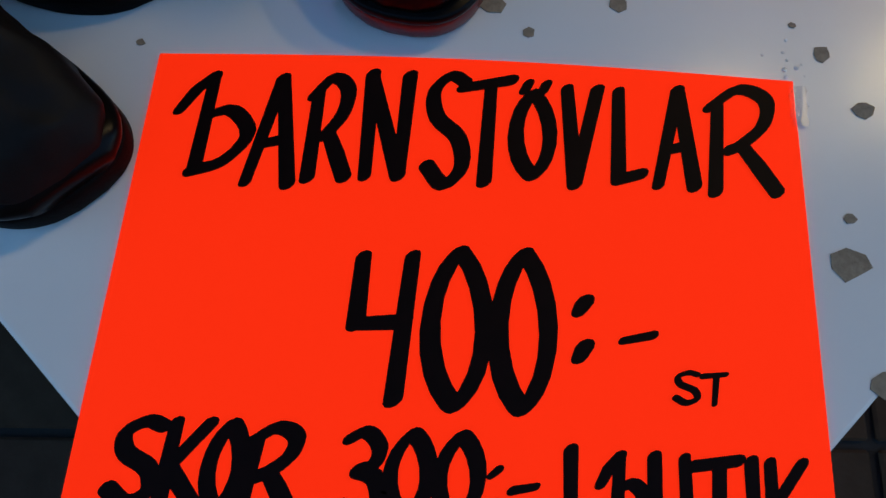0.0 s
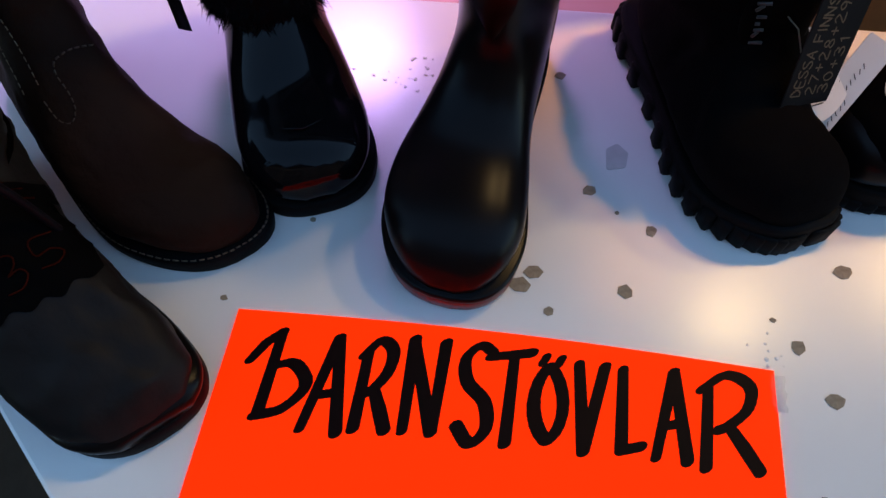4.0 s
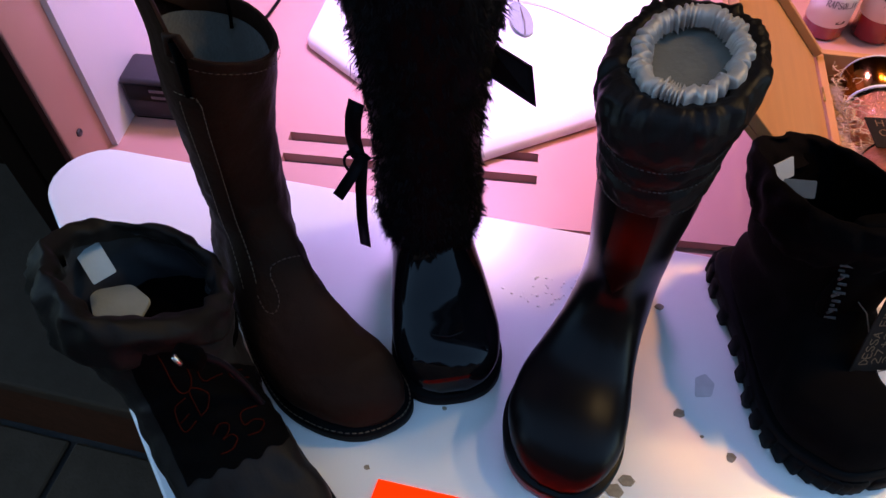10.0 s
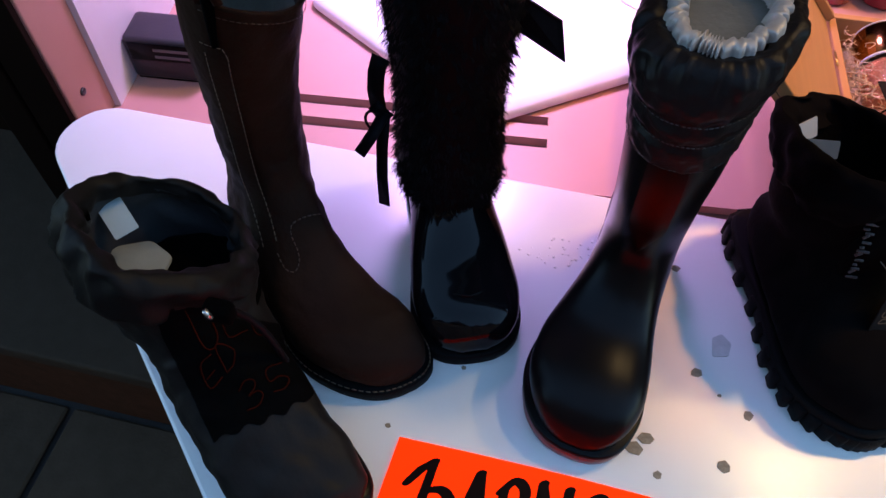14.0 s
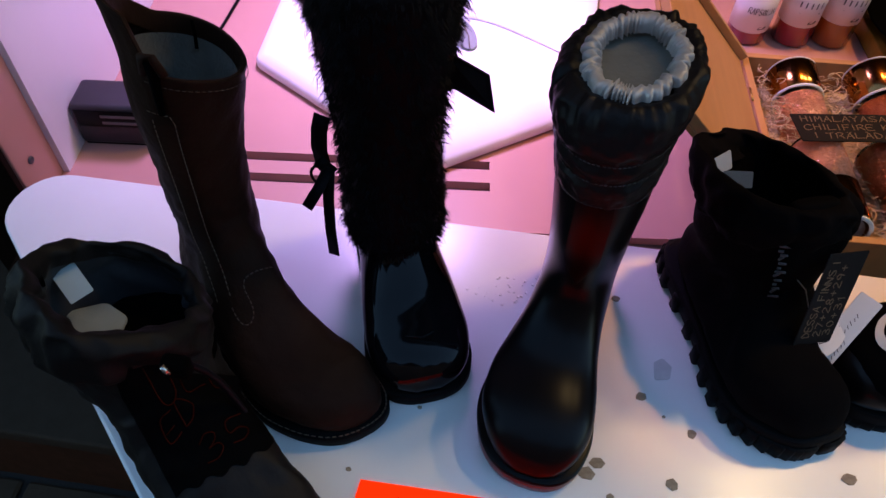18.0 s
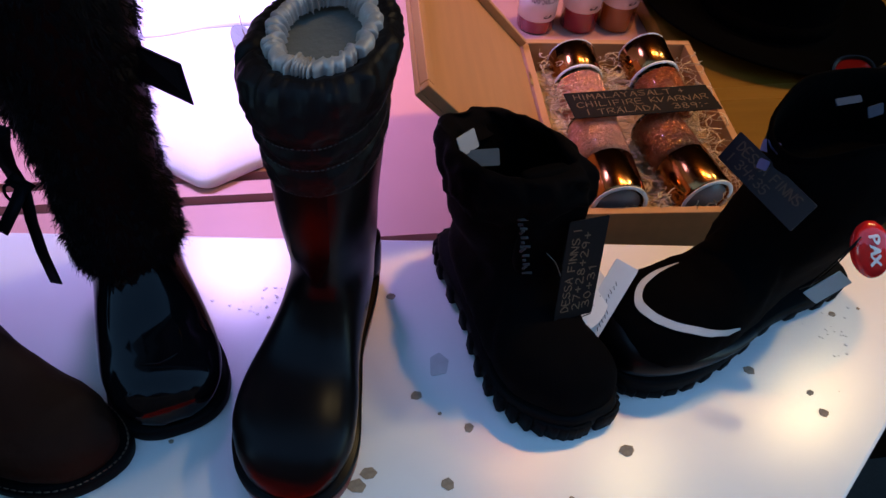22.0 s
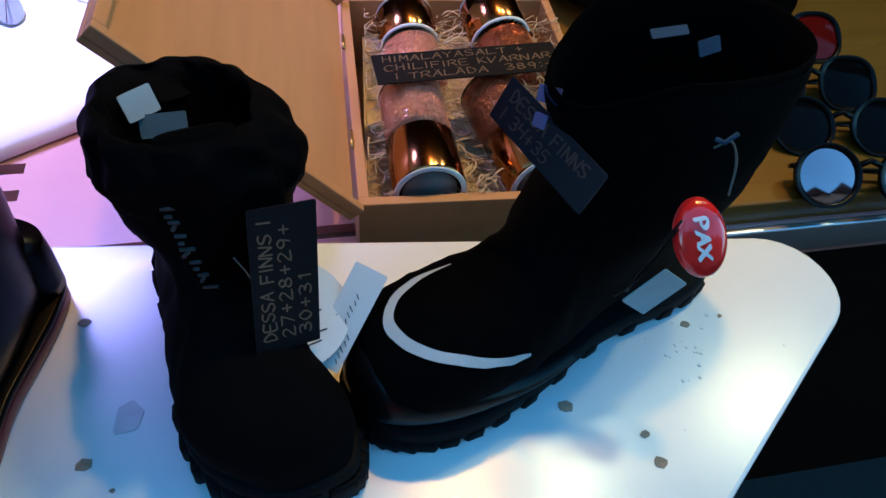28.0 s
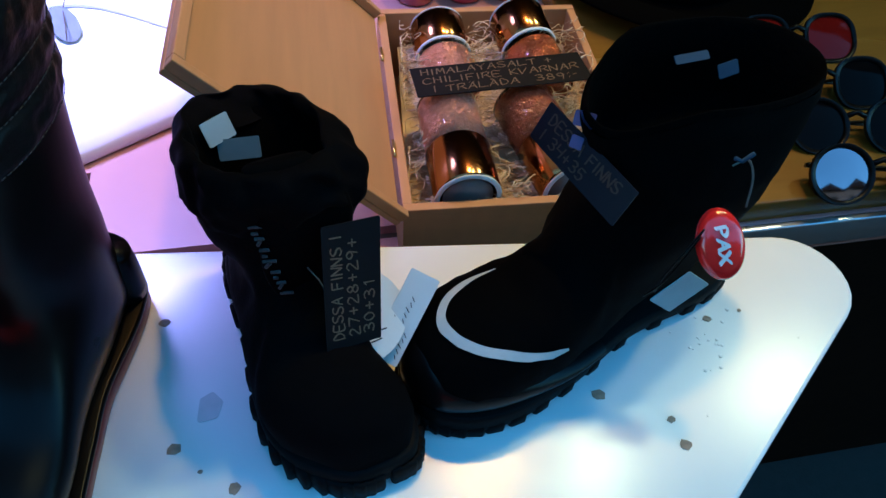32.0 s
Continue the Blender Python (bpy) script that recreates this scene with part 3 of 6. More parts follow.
def window():
    win = tagged(new("window_1"), "shop window with dark sill, aluminium rail and jamb", "window", kind="structure")
    win.matrix_basis = SKEW
    part("window_sill", box((-0.405, 0.270, 0.602), (2.6, 0.3035, 0.649), 0.002), LEDGE, win, "beige laminate sill board")
    part("groove", box((-0.405, 0.304, 0.602), (2.6, 0.3155, 0.640)), SLOT, win, "dark joint along the sill", smooth=False)
    part("trim", box((-0.405, 0.2615, 0.618), (2.6, 0.2695, 0.651), 0.002), ALU, win, "brushed aluminium edge trim")
    post = tagged(new("window_frame"), "beige jamb of the shop window and an unseen header that limits the sky", "window frame", kind="structure")
    jamb = part("jamb", box((-0.449, 0.268, 0.641), (-0.411, 0.330, 1.99), 0.002), LEDGE, post, "beige jamb with a screw")
    # added strip that darkens the jamb's street face
    part("jamb_cover", box((-0.455, 0.260, 0.60), (-0.413, 0.2675, 1.99), 0.001), DARK_FRAME, post, "added dark strip on the jamb's street face", smooth=False)
    screw = lathe([(0.0, 0.0), (0.0045, 0.0), (0.004, 0.0015), (0.0015, 0.0022), (0.0, 0.002)], 12, cap0=False, cap1=False)
    part("screw", screw, STEEL, jamb, m=pose(-0.4108, 0.291, 0.70, 0, 90))
    # unseen header, set low to keep sky light off the display
    part("header", box((-0.46, 0.27, 2.0), (2.6, 0.34, 2.05), 0.003), DARK_FRAME, post)
    # display ledge: strips round the two vent slots
    led = tagged(new("window_ledge"), "beige laminate display ledge with two vent slots", "ledge", kind="structure")
    led.matrix_basis = SKEW
    x0, x1, y0, y1 = -0.224, 0.056, 0.316, 1.25
    rows = [y0, 0.3735, 0.3865, 0.4065, 0.4195, y1]
    for a, b, cut in ((0, 1, False), (1, 2, True), (2, 3, False), (3, 4, True), (4, 5, False)):
        lo, hi = rows[a], rows[b]
        if cut:
            part("board", box((-0.421, lo, 0.612), (x0, hi, LED)), LEDGE, led, smooth=False)
            part("board", box((x1, lo, 0.612), (2.58, hi, LED)), LEDGE, led, smooth=False)
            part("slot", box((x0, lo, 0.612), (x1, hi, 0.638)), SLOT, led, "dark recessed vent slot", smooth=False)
        else:
            part("board", box((-0.421, lo, 0.612), (2.58, hi, LED)), LEDGE, led, smooth=False)
    tagged(part("wall_side", box((-0.50, 0.375, 0.60), (-0.4095, 1.30, 2.72)), PANEL, smooth=False, m=SKEW), "white painted side panel of the window display", "wall", kind="structure")
    # unseen walls and ceiling, coloured dark to cut bounced light
    tagged(part("wall_back", box((-0.46, 1.30, 0.60), (2.6, 1.34, 2.72)), DARK_WALL, smooth=False, m=SKEW), "unseen back wall, dark to cut light bounce", "wall", kind="structure")
    tagged(part("wall_side_far", box((2.585, 0.30, 0.60), (2.64, 1.34, 2.72)), DARK_WALL, smooth=False, m=SKEW), "unseen far side wall, dark to cut light bounce", "wall", kind="structure")
    tagged(part("ceiling", box((-0.60, 0.20, 2.75), (2.7, 1.40, 2.80)), DARK_WALL, smooth=False, m=SKEW), "unseen ceiling, dark to cut light bounce", "ceiling", kind="structure")


setting()
window()


# ---- table ----
def table():
    t = thing("table", pose(0, 0, 0), "worn white lacquered trapezoid table with chipped spots", "table")
    corners = [(-0.429, 0.246), (-0.0, -0.183 - 0.052), (0.237, -0.235), (0.718, 0.246)]
    corners[1] = (0.052, -0.235)
    out = rounded(corners, [0.043, 0.05, 0.05, 0.043], 10)
    part("tabletop", slab(out, TOP - 0.022, TOP, 0.0025), WHITE_TABLE, t, smooth=False)
    inner = rounded([(-0.29, 0.19), (0.07, -0.17), (0.22, -0.17), (0.58, 0.19)], 0.02, 5)
    part("apron", slab(inner, TOP - 0.075, TOP - 0.0225), STEEL, t, smooth=False)
    for x, y in ((-0.26, 0.17), (0.55, 0.17), (0.09, -0.14), (0.20, -0.14)):
        part("leg", tube([(x, y, 0.0), (x, y, 0.3), (x, y, TOP - 0.076)], 0.014, 14), STEEL, t)
    return t


table()


def chips():
    """Chipped spots in the lacquer, shallow flakes and crumbs."""
    spots = {"m1": (0.197, 0.096, 5), "m2": (0.234, 0.071, 4), "m3": (0.218, 0.030, 5), "m4": (0.344, 0.054, 6), "m5": (0.178, 0.185, 4), "m6": (0.157, 0.029, 6), "m6b": (0.165, 0.038, 6), "m9": (0.174, 0.014, 4)}
    more = {"n1": (0.328, -0.024, 6), "n2": (0.312, -0.098, 9), "n3": (0.315, -0.077, 3), "n4": (0.312, 0.005, 5), "q1": (0.453, 0.119, 5), "q2": (0.495, 0.100, 3), "q3": (0.499, 0.083, 4), "n5": (0.322, -0.150, 8)}
    tiny = {"m7": (-0.010, 0.006, 2.2), "m8": (0.032, 0.061, 2.2), "q4": (0.566, 0.179, 1.6), "q5": (0.541, 0.173, 3), "t1": (0.214, 0.082, 1.6), "t2": (0.300, 0.020, 1.8)}
    rnd = random.Random(4)
    for group in (spots, more, tiny):
        for x, y, mm in group.values():
            k = rnd.choice((6, 7, 8))
            a0 = rnd.uniform(0, 6)
            pts = [(mm * 0.001 * rnd.uniform(0.7, 1.15) * math.cos(a0 + 6.283 * i / k), mm * 0.001 * rnd.uniform(0.6, 1.0) * math.sin(a0 + 6.283 * i / k)) for i in range(k)]
            ob = part("chip", slab(pts, 0.0, 0.0004), CORK, smooth=False, m=pose(x, y, TOP + 0.0002))
            tagged(ob, "chipped spot of bare brown board in the white lacquer", "chip", "chips in the table top")


chips()


# ---- sign ----
def sign():
    s = thing("price_sign", pose(0, 0, TOP + 0.0006, 0, 0, -1.95), "fluorescent red paper sign hand-lettered in black marker", "sign")
    bm = bmesh.new()
    nx, ny = 24, 16
    vs = [[None] * (ny + 1) for _ in range(nx + 1)]
    for i in range(nx + 1):
        for j in range(ny + 1):
            x, y = 0.297 * i / nx, -0.21 * j / ny
            bow = 0.004 * math.sin(math.pi * i / nx) * (1 - j / ny)
            sk = -0.010 * j / ny * (1 - i / nx) + 0.003 * j / ny * i / nx
            vs[i][j] = bm.verts.new((x + sk, y + bow, 0.0004))
    for i in range(nx):
        for j in range(ny):
            bm.faces.new((vs[i][j], vs[i][j + 1], vs[i + 1][j + 1], vs[i + 1][j]))
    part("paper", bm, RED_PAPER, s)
    glyphs = []
    # every letter of the loose hand has its own cell: left, width, base line and height in millimetres
    cells = (13.5, 34, -59.7, 50), (47.8, 20, -62.3, 52), (74.7, 17, -58.9, 50), (100.7, 18, -57, 51), (128.7, 17, -59.1, 54), (143.5, 22.5, -57, 51), (166.8, 18.9, -52.8, 40), (191.8, 14, -56.1, 47), (214.7, 10.3, -54.4, 45), (232.7, 17, -54.7, 47), (257.0, 28.5, -56.7, 51)
    for k, (c, cell) in enumerate(zip("BARNSTÖVLAR", cells)):
        x, w, base, high = [v * 0.001 for v in cell]
        lettering(c, x, base, w, high, 0.0080, None, 0.0, 0.0, z=0.0007 + k * 0.00002, split=glyphs, widths=[1])
    for c, x, w, y, h in ("4", 0.1025, 0.0225, -0.1545, 0.0615), ("0", 0.1318, 0.0278, -0.1555, 0.065), ("0", 0.1608, 0.0258, -0.1555, 0.0655):
        lettering(c, x, y, w, h, 0.0094, None, 0.0, 0.0, z=0.0007 + x * 0.001, split=glyphs, widths=[1])
    lettering(":", 0.1955, -0.135, 0.007, 0.030, 0.0098, None, 0.0, 0.1, z=0.0007, split=glyphs, widths=[1])
    lettering("-", 0.211, -0.139, 0.015, 0.030, 0.0056, None, 0.25, 0.1, z=0.0007, split=glyphs, widths=[1])
    lettering("ST", 0.237, -0.150, 0.021, 0.0125, 0.0034, None, 0.05, 0.16, z=0.0007, split=glyphs)
    lettering("SKOR", 0.008, -0.200, 0.073, 0.032, 0.0082, None, 0.1, 0.06, z=0.0007, split=glyphs, widths=[1, 0.95, 0.85, 1.1])
    lettering("300", 0.1005, -0.200, 0.057, 0.032, 0.0078, None, 0.06, 0.06, z=0.0007, split=glyphs, widths=[0.9, 1.0, 1.0])
    lettering(":-", 0.158, -0.197, 0.022, 0.020, 0.0052, None, 0.1, 0.1, z=0.0007, split=glyphs)
    lettering("I", 0.190, -0.202, 0.008, 0.031, 0.0070, None, 0.0, 0.1, z=0.0007, split=glyphs)
    lettering("BUTIK", 0.206, -0.203, 0.082, 0.031, 0.0068, None, 0.0, 0.1, z=0.0007, split=glyphs, widths=[1.1, 0.9, 1.1, 0.4, 0.95])
    bm = bmesh.new()
    n = 8
    grid = [[bm.verts.new((0.2945 + 0.0075 * i / n + 0.0008 * math.sin(j * 1.9), -0.003 - 0.020 * j / n, 0.0012 + 0.0016 * abs(noise.noise(Vector((i * 0.9, j * 0.8, 4)))))) for j in range(n + 1)] for i in range(n + 1)]
    for i in range(n):
        for j in range(n):
            bm.faces.new((grid[i][j], grid[i + 1][j], grid[i + 1][j + 1], grid[i][j + 1]))
    part("tape", bm, TAPE, s, "crinkled strip of clear tape")
    for bm in glyphs:
        if len(bm.verts):
            part("letter", bm, INK, s, "black marker letter")
        else:
            bm.free()
    return s


sign()


# ---- boots ----
def wpart(name, bm, material, parent, label="", smooth=True):
    """A part built in world coordinates."""
    bm.transform(parent.matrix_basis.inverted())
    return part(name, bm, material, parent, label, smooth)


def card(name, origin, along, up, material, parent, lines=(), ink=None, label="", thick=0.0008, stroke=0.0009, margin=0.08, radius=0.001):
    """A flat card with hand lettering: its lower left corner, and the ends of its lower and left edges."""
    o, a, u = Vector(origin), Vector(along) - Vector(origin), Vector(up) - Vector(origin)
    w, h = a.length, u.length
    x = a.normalized()
    n = x.cross(u).normalized()
    y = n.cross(x)
    m = parent.matrix_basis.inverted() @ Matrix(((x.x, y.x, n.x, o.x), (x.y, y.y, n.y, o.y), (x.z, y.z, n.z, o.z), (0, 0, 0, 1)))
    c = part(name, slab(rounded([(0, 0), (w, 0), (w, h), (0, h)], radius, 3), -thick, 0.0), material, parent, label, False, m)
    k = len(lines)
    for i, (text, share) in enumerate(lines):
        lh = h * (1 - 2 * margin) / k
        bm = bmesh.new()
        if text == "|":
            for q in range(int(share * 14)):
                x0 = w * margin + q * w * 0.062
                ribbon([(x0, h * margin + (k - 1 - i) * lh + lh * 0.3), (x0 + w * 0.03, h * margin + (k - 1 - i) * lh + lh * (0.55 + 0.1 * (q % 3)))], stroke, bm, 0.00015 + q * 0.00002)
        else:
            lettering(text, w * margin, h * margin + (k - 1 - i) * lh + lh * 0.18, w * (1 - 2 * margin) * share, lh * 0.66, stroke, bm, 0.05, 0.25, z=0.00015, jitter=0.06)
        part("lettering", bm, ink, c)
    return c


def rain_boot():
    b = thing("rain_boot", place((0.141, 0.224), (0.118, 0.007)), "black glossy rubber rain boot with quilted collar and red sole", "boot", "boots on the table")
    rows = [(21.8, 2.2, 21.8, 1.6, 0.8), (21.4, 3.4, 21.4, 1.3, 2.1), (20.6, 4.3, 20.6, 1.3, 3.1), (19.4, 5.0, 19.4, 1.2, 3.85), (17.6, 5.5, 17.6, 1.2, 4.3), (14.8, 6.0, 14.8, 1.2, 4.1), (12.4, 7.0, 11.6, 1.2, 3.5),
            (10.8, 8.3, 8.4, 1.0, 3.1), (10.1, 9.4, 4.2, 1.0, 3.0), (9.8, 10.2, 1.2, 1.4, 3.0), (9.6, 11, .5, 4, 3.0), (9.4, 12.2, .8, 8.5, 3.1), (9.3, 13.5, .9, 12, 3.2), (9.1, 16, .7, 16, 3.45), (9.0, 19.5, .3, 19.5, 3.8)]
    part("upper", loft(rows, 5, 48, 0.9), RUBBER, b)
    out = sole_outline([(0.1, 1.6, 0), (0.8, 2.8, 0), (3, 3.1, 0), (8.5, 2.9, 0), (12.8, 3.8, 0), (17, 4.5, 0), (19.6, 4.1, 0), (21.0, 3.2, 0), (21.8, 2.0, 0), (22.1, 0.7, 0)])
    part("sole", slab(out, 0, 0.012, 0.003), SOLE_RED, b, "translucent red sole")
    welt = sole_outline([(0.0, 1.7, 0), (0.7, 2.9, 0), (3, 3.25, 0), (8.5, 3.0, 0), (12.8, 3.9, 0), (17, 4.6, 0), (19.6, 4.2, 0), (21.1, 3.3, 0), (21.9, 2.1, 0), (22.2, 0.7, 0)])
    part("welt", slab(welt, 0.0125, 0.018, 0.002), RUBBER, b)
    part("heel_counter", loft([(3.2, 1.9, -0.1, 1.9, 3.2), (3.2, 4.4, 0.0, 4.4, 3.25), (3.0, 6.0, 0.25, 6.0, 3.15)], 4, 40, cap0=True, cap1=True, grow=0.05), RUBBER, b)
    crow = [(9.1, 17.9, .4, 17.9, 3.65, 0), (9.3, 18.4, .2, 18.4, 3.85, 0), (9.4, 19.3, .1, 19.3, 3.95, 0), (9.3, 19.9, .2, 19.9, 3.9, 0), (9.6, 20.7, -.1, 20.7, 4.15, 0), (9.5, 21.5, .0, 21.5, 4.1, 0), (9.8, 22.4, -.4, 22.5, 4.4, 0), (9.7, 23.4, -.4, 23.6, 4.45, .1), (9.3, 24.3, 0, 24.6, 4.1, .2), (8.6, 24.7, .7, 25.0, 3.5, .3), (7.9, 24.5, 1.4, 24.8, 2.85, .3)]
    collar = loft(crow, 9, 168, cap0=False, crumple=0.0009, seed=3.0, grain=1.7)
    for v in collar.verts:
        # the drawstring gathers the nylon into folds towards the hem
        k = min(max((v.co.z - 0.228) / 0.016, 0), 1)
        a = math.atan2(v.co.y - 0.002, v.co.x - 0.046)
        f = 1.5 * noise.noise(Vector((math.cos(a) * 7, math.sin(a) * 7, v.co.z * 60))) + 0.35 * math.sin(37 * a + 7 * math.sin(3 * a) + v.co.z * 150)
        v.co += Vector((math.cos(a), math.sin(a), 0.5)) * (0.0017 * k * f)
    part("collar", collar, QUILT, b, "quilted black nylon collar")
    ring = [(8.3, 24.4, 1.0, 24.7, 3.15, .3), (8.2, 24.95, 1.1, 25.25, 3.05, .3), (7.8, 25.1, 1.5, 25.4, 2.7, .3), (7.35, 24.9, 1.95, 25.15, 2.3, .3), (7.2, 24.4, 2.1, 24.5, 2.15, .3)]

    def gather(t):
        p = 46 * t + 5.6 * math.sin(3 * t) + 3.4 * math.sin(7 * t + 1) + 1.6 * math.sin(13 * t)
        return -(0.075 + 0.065 * math.sin(5 * t + 2)) * abs(math.cos(p / 2)) ** 5 - 0.05 * abs(math.cos(p * 0.31 + 1)) ** 9 + 0.022 * math.sin(11 * t + 1) + 0.012 * math.sin(31 * t)
    part("drawstring_hem", loft(ring, 4, 300, cap0=False, power=2.0, wave=gather), SILVER, b, "silver gathered drawstring hem")
    inn = [(7.4, 24.5, 1.9, 24.6, 2.35, .3), (7.5, 24.1, 1.8, 24.3, 2.45, .3), (7.3, 23.9, 2.0, 24.1, 2.3, .3)]
    part("lining", loft(inn, 3, 40, cap0=False, cap1=True), LINING_GREY, b, "grey felt lining")
    for row, g in (((9.3, 19.9, .2, 19.9, 3.9), 0.10), ((9.5, 21.5, .0, 21.5, 4.1), 0.10), ((9.1, 17.95, .4, 17.95, 3.7), 0.08)):
        loop = section(row, 56, grow=g)
        part("seam", stitch_line(loop + loop[:1], 0.0030, 0.00030), DARK_THREAD, b)
    # strip that carries the painted red reflection
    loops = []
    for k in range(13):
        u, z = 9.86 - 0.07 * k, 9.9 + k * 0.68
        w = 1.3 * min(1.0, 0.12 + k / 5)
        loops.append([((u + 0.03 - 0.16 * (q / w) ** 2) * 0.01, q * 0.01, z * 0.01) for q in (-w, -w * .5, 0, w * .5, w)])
    part("front_stripe", rings(loops, False, False, closed=False), REFLECTION_RED, b, "dark red reflection painted down the shaft front")
    return b


def fur_boot():
    b = thing("fur_boot", place((-0.030, 0.240), (0.038, 0.067)), "black patent boot with a fake-fur shaft and satin bows", "boot", "boots on the table")
    rows = [(18.5, 2.1, 18.5, 1.3, 0.9), (18.1, 3.2, 18.1, 1.0, 2.2), (17.4, 3.9, 17.4, 1.0, 3.0), (16.4, 4.4, 16.4, 1.0, 3.55), (14.6, 4.8, 14.6, 1.0, 3.9), (12.5, 5.4, 12.3, 1.0, 3.8), (10.6, 6.6, 9.5, 1.0, 3.5), (9.6, 7.6, 6, 1.0, 3.2), (9.2, 8.4, 2, 1.0, 3.1), (9.0, 9, .4, 3, 3.1), (8.8, 10, .4, 7, 3.1), (8.6, 11, .5, 10, 3.2)]
    part("shoe", loft(rows, 5, 60, 0.9, power=2.0), PATENT, b, "black patent leather shoe")
    out = sole_outline([(0.1, 1.4, 0), (0.8, 2.7, 0), (3, 3.0, 0), (8, 3.0, 0), (12, 3.8, 0), (15, 4.1, 0), (17.0, 3.6, 0), (18.1, 2.7, 0), (18.6, 1.6, 0), (18.75, 0.6, 0)])
    part("sole", slab(out, 0, 0.012, 0.002), SOLE_BLACK, b)
    seam = [(0.158 - 0.002 * abs(k) ** 1.4 * 0.9, k * 0.0055, 0.0478 - 0.0006 * k * k) for k in range(-5, 6)]
    part("toe_seam", tube(seam, 0.0007, 6), PATENT, b)
    shaft = [(9.9, 6.9, .2, 6.2, 3.6), (10.0, 9.0, .1, 9.0, 3.75), (9.3, 12, .2, 12, 3.6), (9.1, 16, -.1, 16, 3.7), (9.3, 21, -.5, 21, 4.2), (9.8, 26, -1.0, 26, 4.8), (9.8, 28.5, -1.0, 28.5, 4.8), (8.6, 29.2, .2, 29.2, 3.8)]
    sm = catmull(shaft, 6)
    part("shaft", loft(shaft, 6, 40, cap1=False), FUR, b)
    part("lining", loft([(8.7, 29.2, .1, 29.2, 3.9), (8.4, 26, .4, 26, 3.6)], 3, 30, cap0=False, cap1=True), LINING_GREY, b)
    rnd = random.Random(11)
    verts, faces = [], []
    loops = [section(r, 48) for r in sm]
    cen = [np.mean(l, 0) for l in loops]
    for _ in range(4600):
        i = rnd.randrange(len(loops) - 1)
        k = rnd.randrange(48)
        p0 = Vector(loops[i][k]).lerp(Vector(loops[i + 1][(k + 1) % 48]), rnd.random())
        d = p0 - Vector(cen[i])
        d.z = 0
        d.normalize()
        side0 = Vector((-d.y, d.x, 0))
        ln0 = rnd.uniform(0.004, 0.0115)
        lean = rnd.uniform(-0.7, 0.7)
        out0 = rnd.uniform(0.25, 0.8)
        # a lock of several hairs that share a direction
        for q in range(7):
            p = p0 + side0 * rnd.uniform(-0.0022, 0.0022) + Vector((0, 0, rnd.uniform(-0.002, 0.002))) - d * 0.001
            ln = ln0 * rnd.uniform(0.6, 1.15)
            mid = p + d * ln * out0 * 0.7 + Vector((0, 0, -0.35 * ln)) + side0 * ln * lean * 0.3
            tip = p + d * ln * out0 + Vector((0, 0, -ln * rnd.uniform(0.7, 1.1))) + side0 * ln * (lean + rnd.uniform(-0.25, 0.25))
            w = rnd.uniform(0.00018, 0.0004)
            n0 = len(verts)
            verts += [tuple(p - side0 * w), tuple(p + side0 * w), tuple(mid + side0 * w * 0.8), tuple(mid - side0 * w * 0.8), tuple(tip)]
            faces += [(n0, n0 + 1, n0 + 2, n0 + 3), (n0 + 3, n0 + 2, n0 + 4)]
    me = bpy.data.meshes.new("fur")
    me.from_pydata(verts, [], faces)
    me.materials.append(FUR)
    fur = new("fur", me)
    fur.parent = b
    tagged(fur, "shaggy black fake fur", kind="stuff")

    def strap(name, pts, width, nrm, label=""):
        nrm = Vector(nrm).normalized()
        ps = [Vector(p) for p in pts]
        loops = []
        for i, p in enumerate(ps):
            d = (ps[min(i + 1, len(ps) - 1)] - ps[max(i - 1, 0)]).normalized()
            s = d.cross(nrm).normalized() * width / 2
            t = nrm * 0.0005
            loops.append([p - s - t, p + s - t, p + s + t, p - s + t])
        return wpart(name, rings(loops), RIBBON, b, label)
    face = (-0.25, -0.80, 0.5)
    strap("bow", [(-0.0545, 0.179, 0.912), (-0.0565, 0.174, 0.902), (-0.057, 0.171, 0.888), (-0.055, 0.170, 0.873)], 0.0125, face, "black satin bow")
    strap("bow_knot", [(-0.058, 0.168, 0.880), (-0.053, 0.167, 0.875), (-0.048, 0.168, 0.869)], 0.010, face)
    strap("ribbon_loop", [(-0.0575 - 0.006 * math.sin(q), 0.165, 0.868 + 0.009 * math.cos(q)) for q in np.linspace(0, 6.1, 14)], 0.0020, face)
    strap("ribbon_tail", [(-0.050, 0.166, 0.876), (-0.055, 0.154, 0.867), (-0.062, 0.143, 0.857)], 0.0085, face)
    strap("ribbon_tail", [(-0.050, 0.166, 0.876), (-0.0505, 0.157, 0.852), (-0.050, 0.151, 0.828), (-0.0485, 0.147, 0.801)], 0.0088, face)
    bm = bmesh.new()
    corners = [(0.020, 0.196, 0.966), (0.019, 0.192, 0.945), (0.061, 0.178, 0.933), (0.055, 0.190, 0.952)]
    rings([[Vector(c) + Vector((0, k, k * 0.4)) for c in corners] for k in (-0.0006, 0.0006)], bm=bm)
    wpart("ribbon_tail", bm, RIBBON, b, smooth=False)
    return b


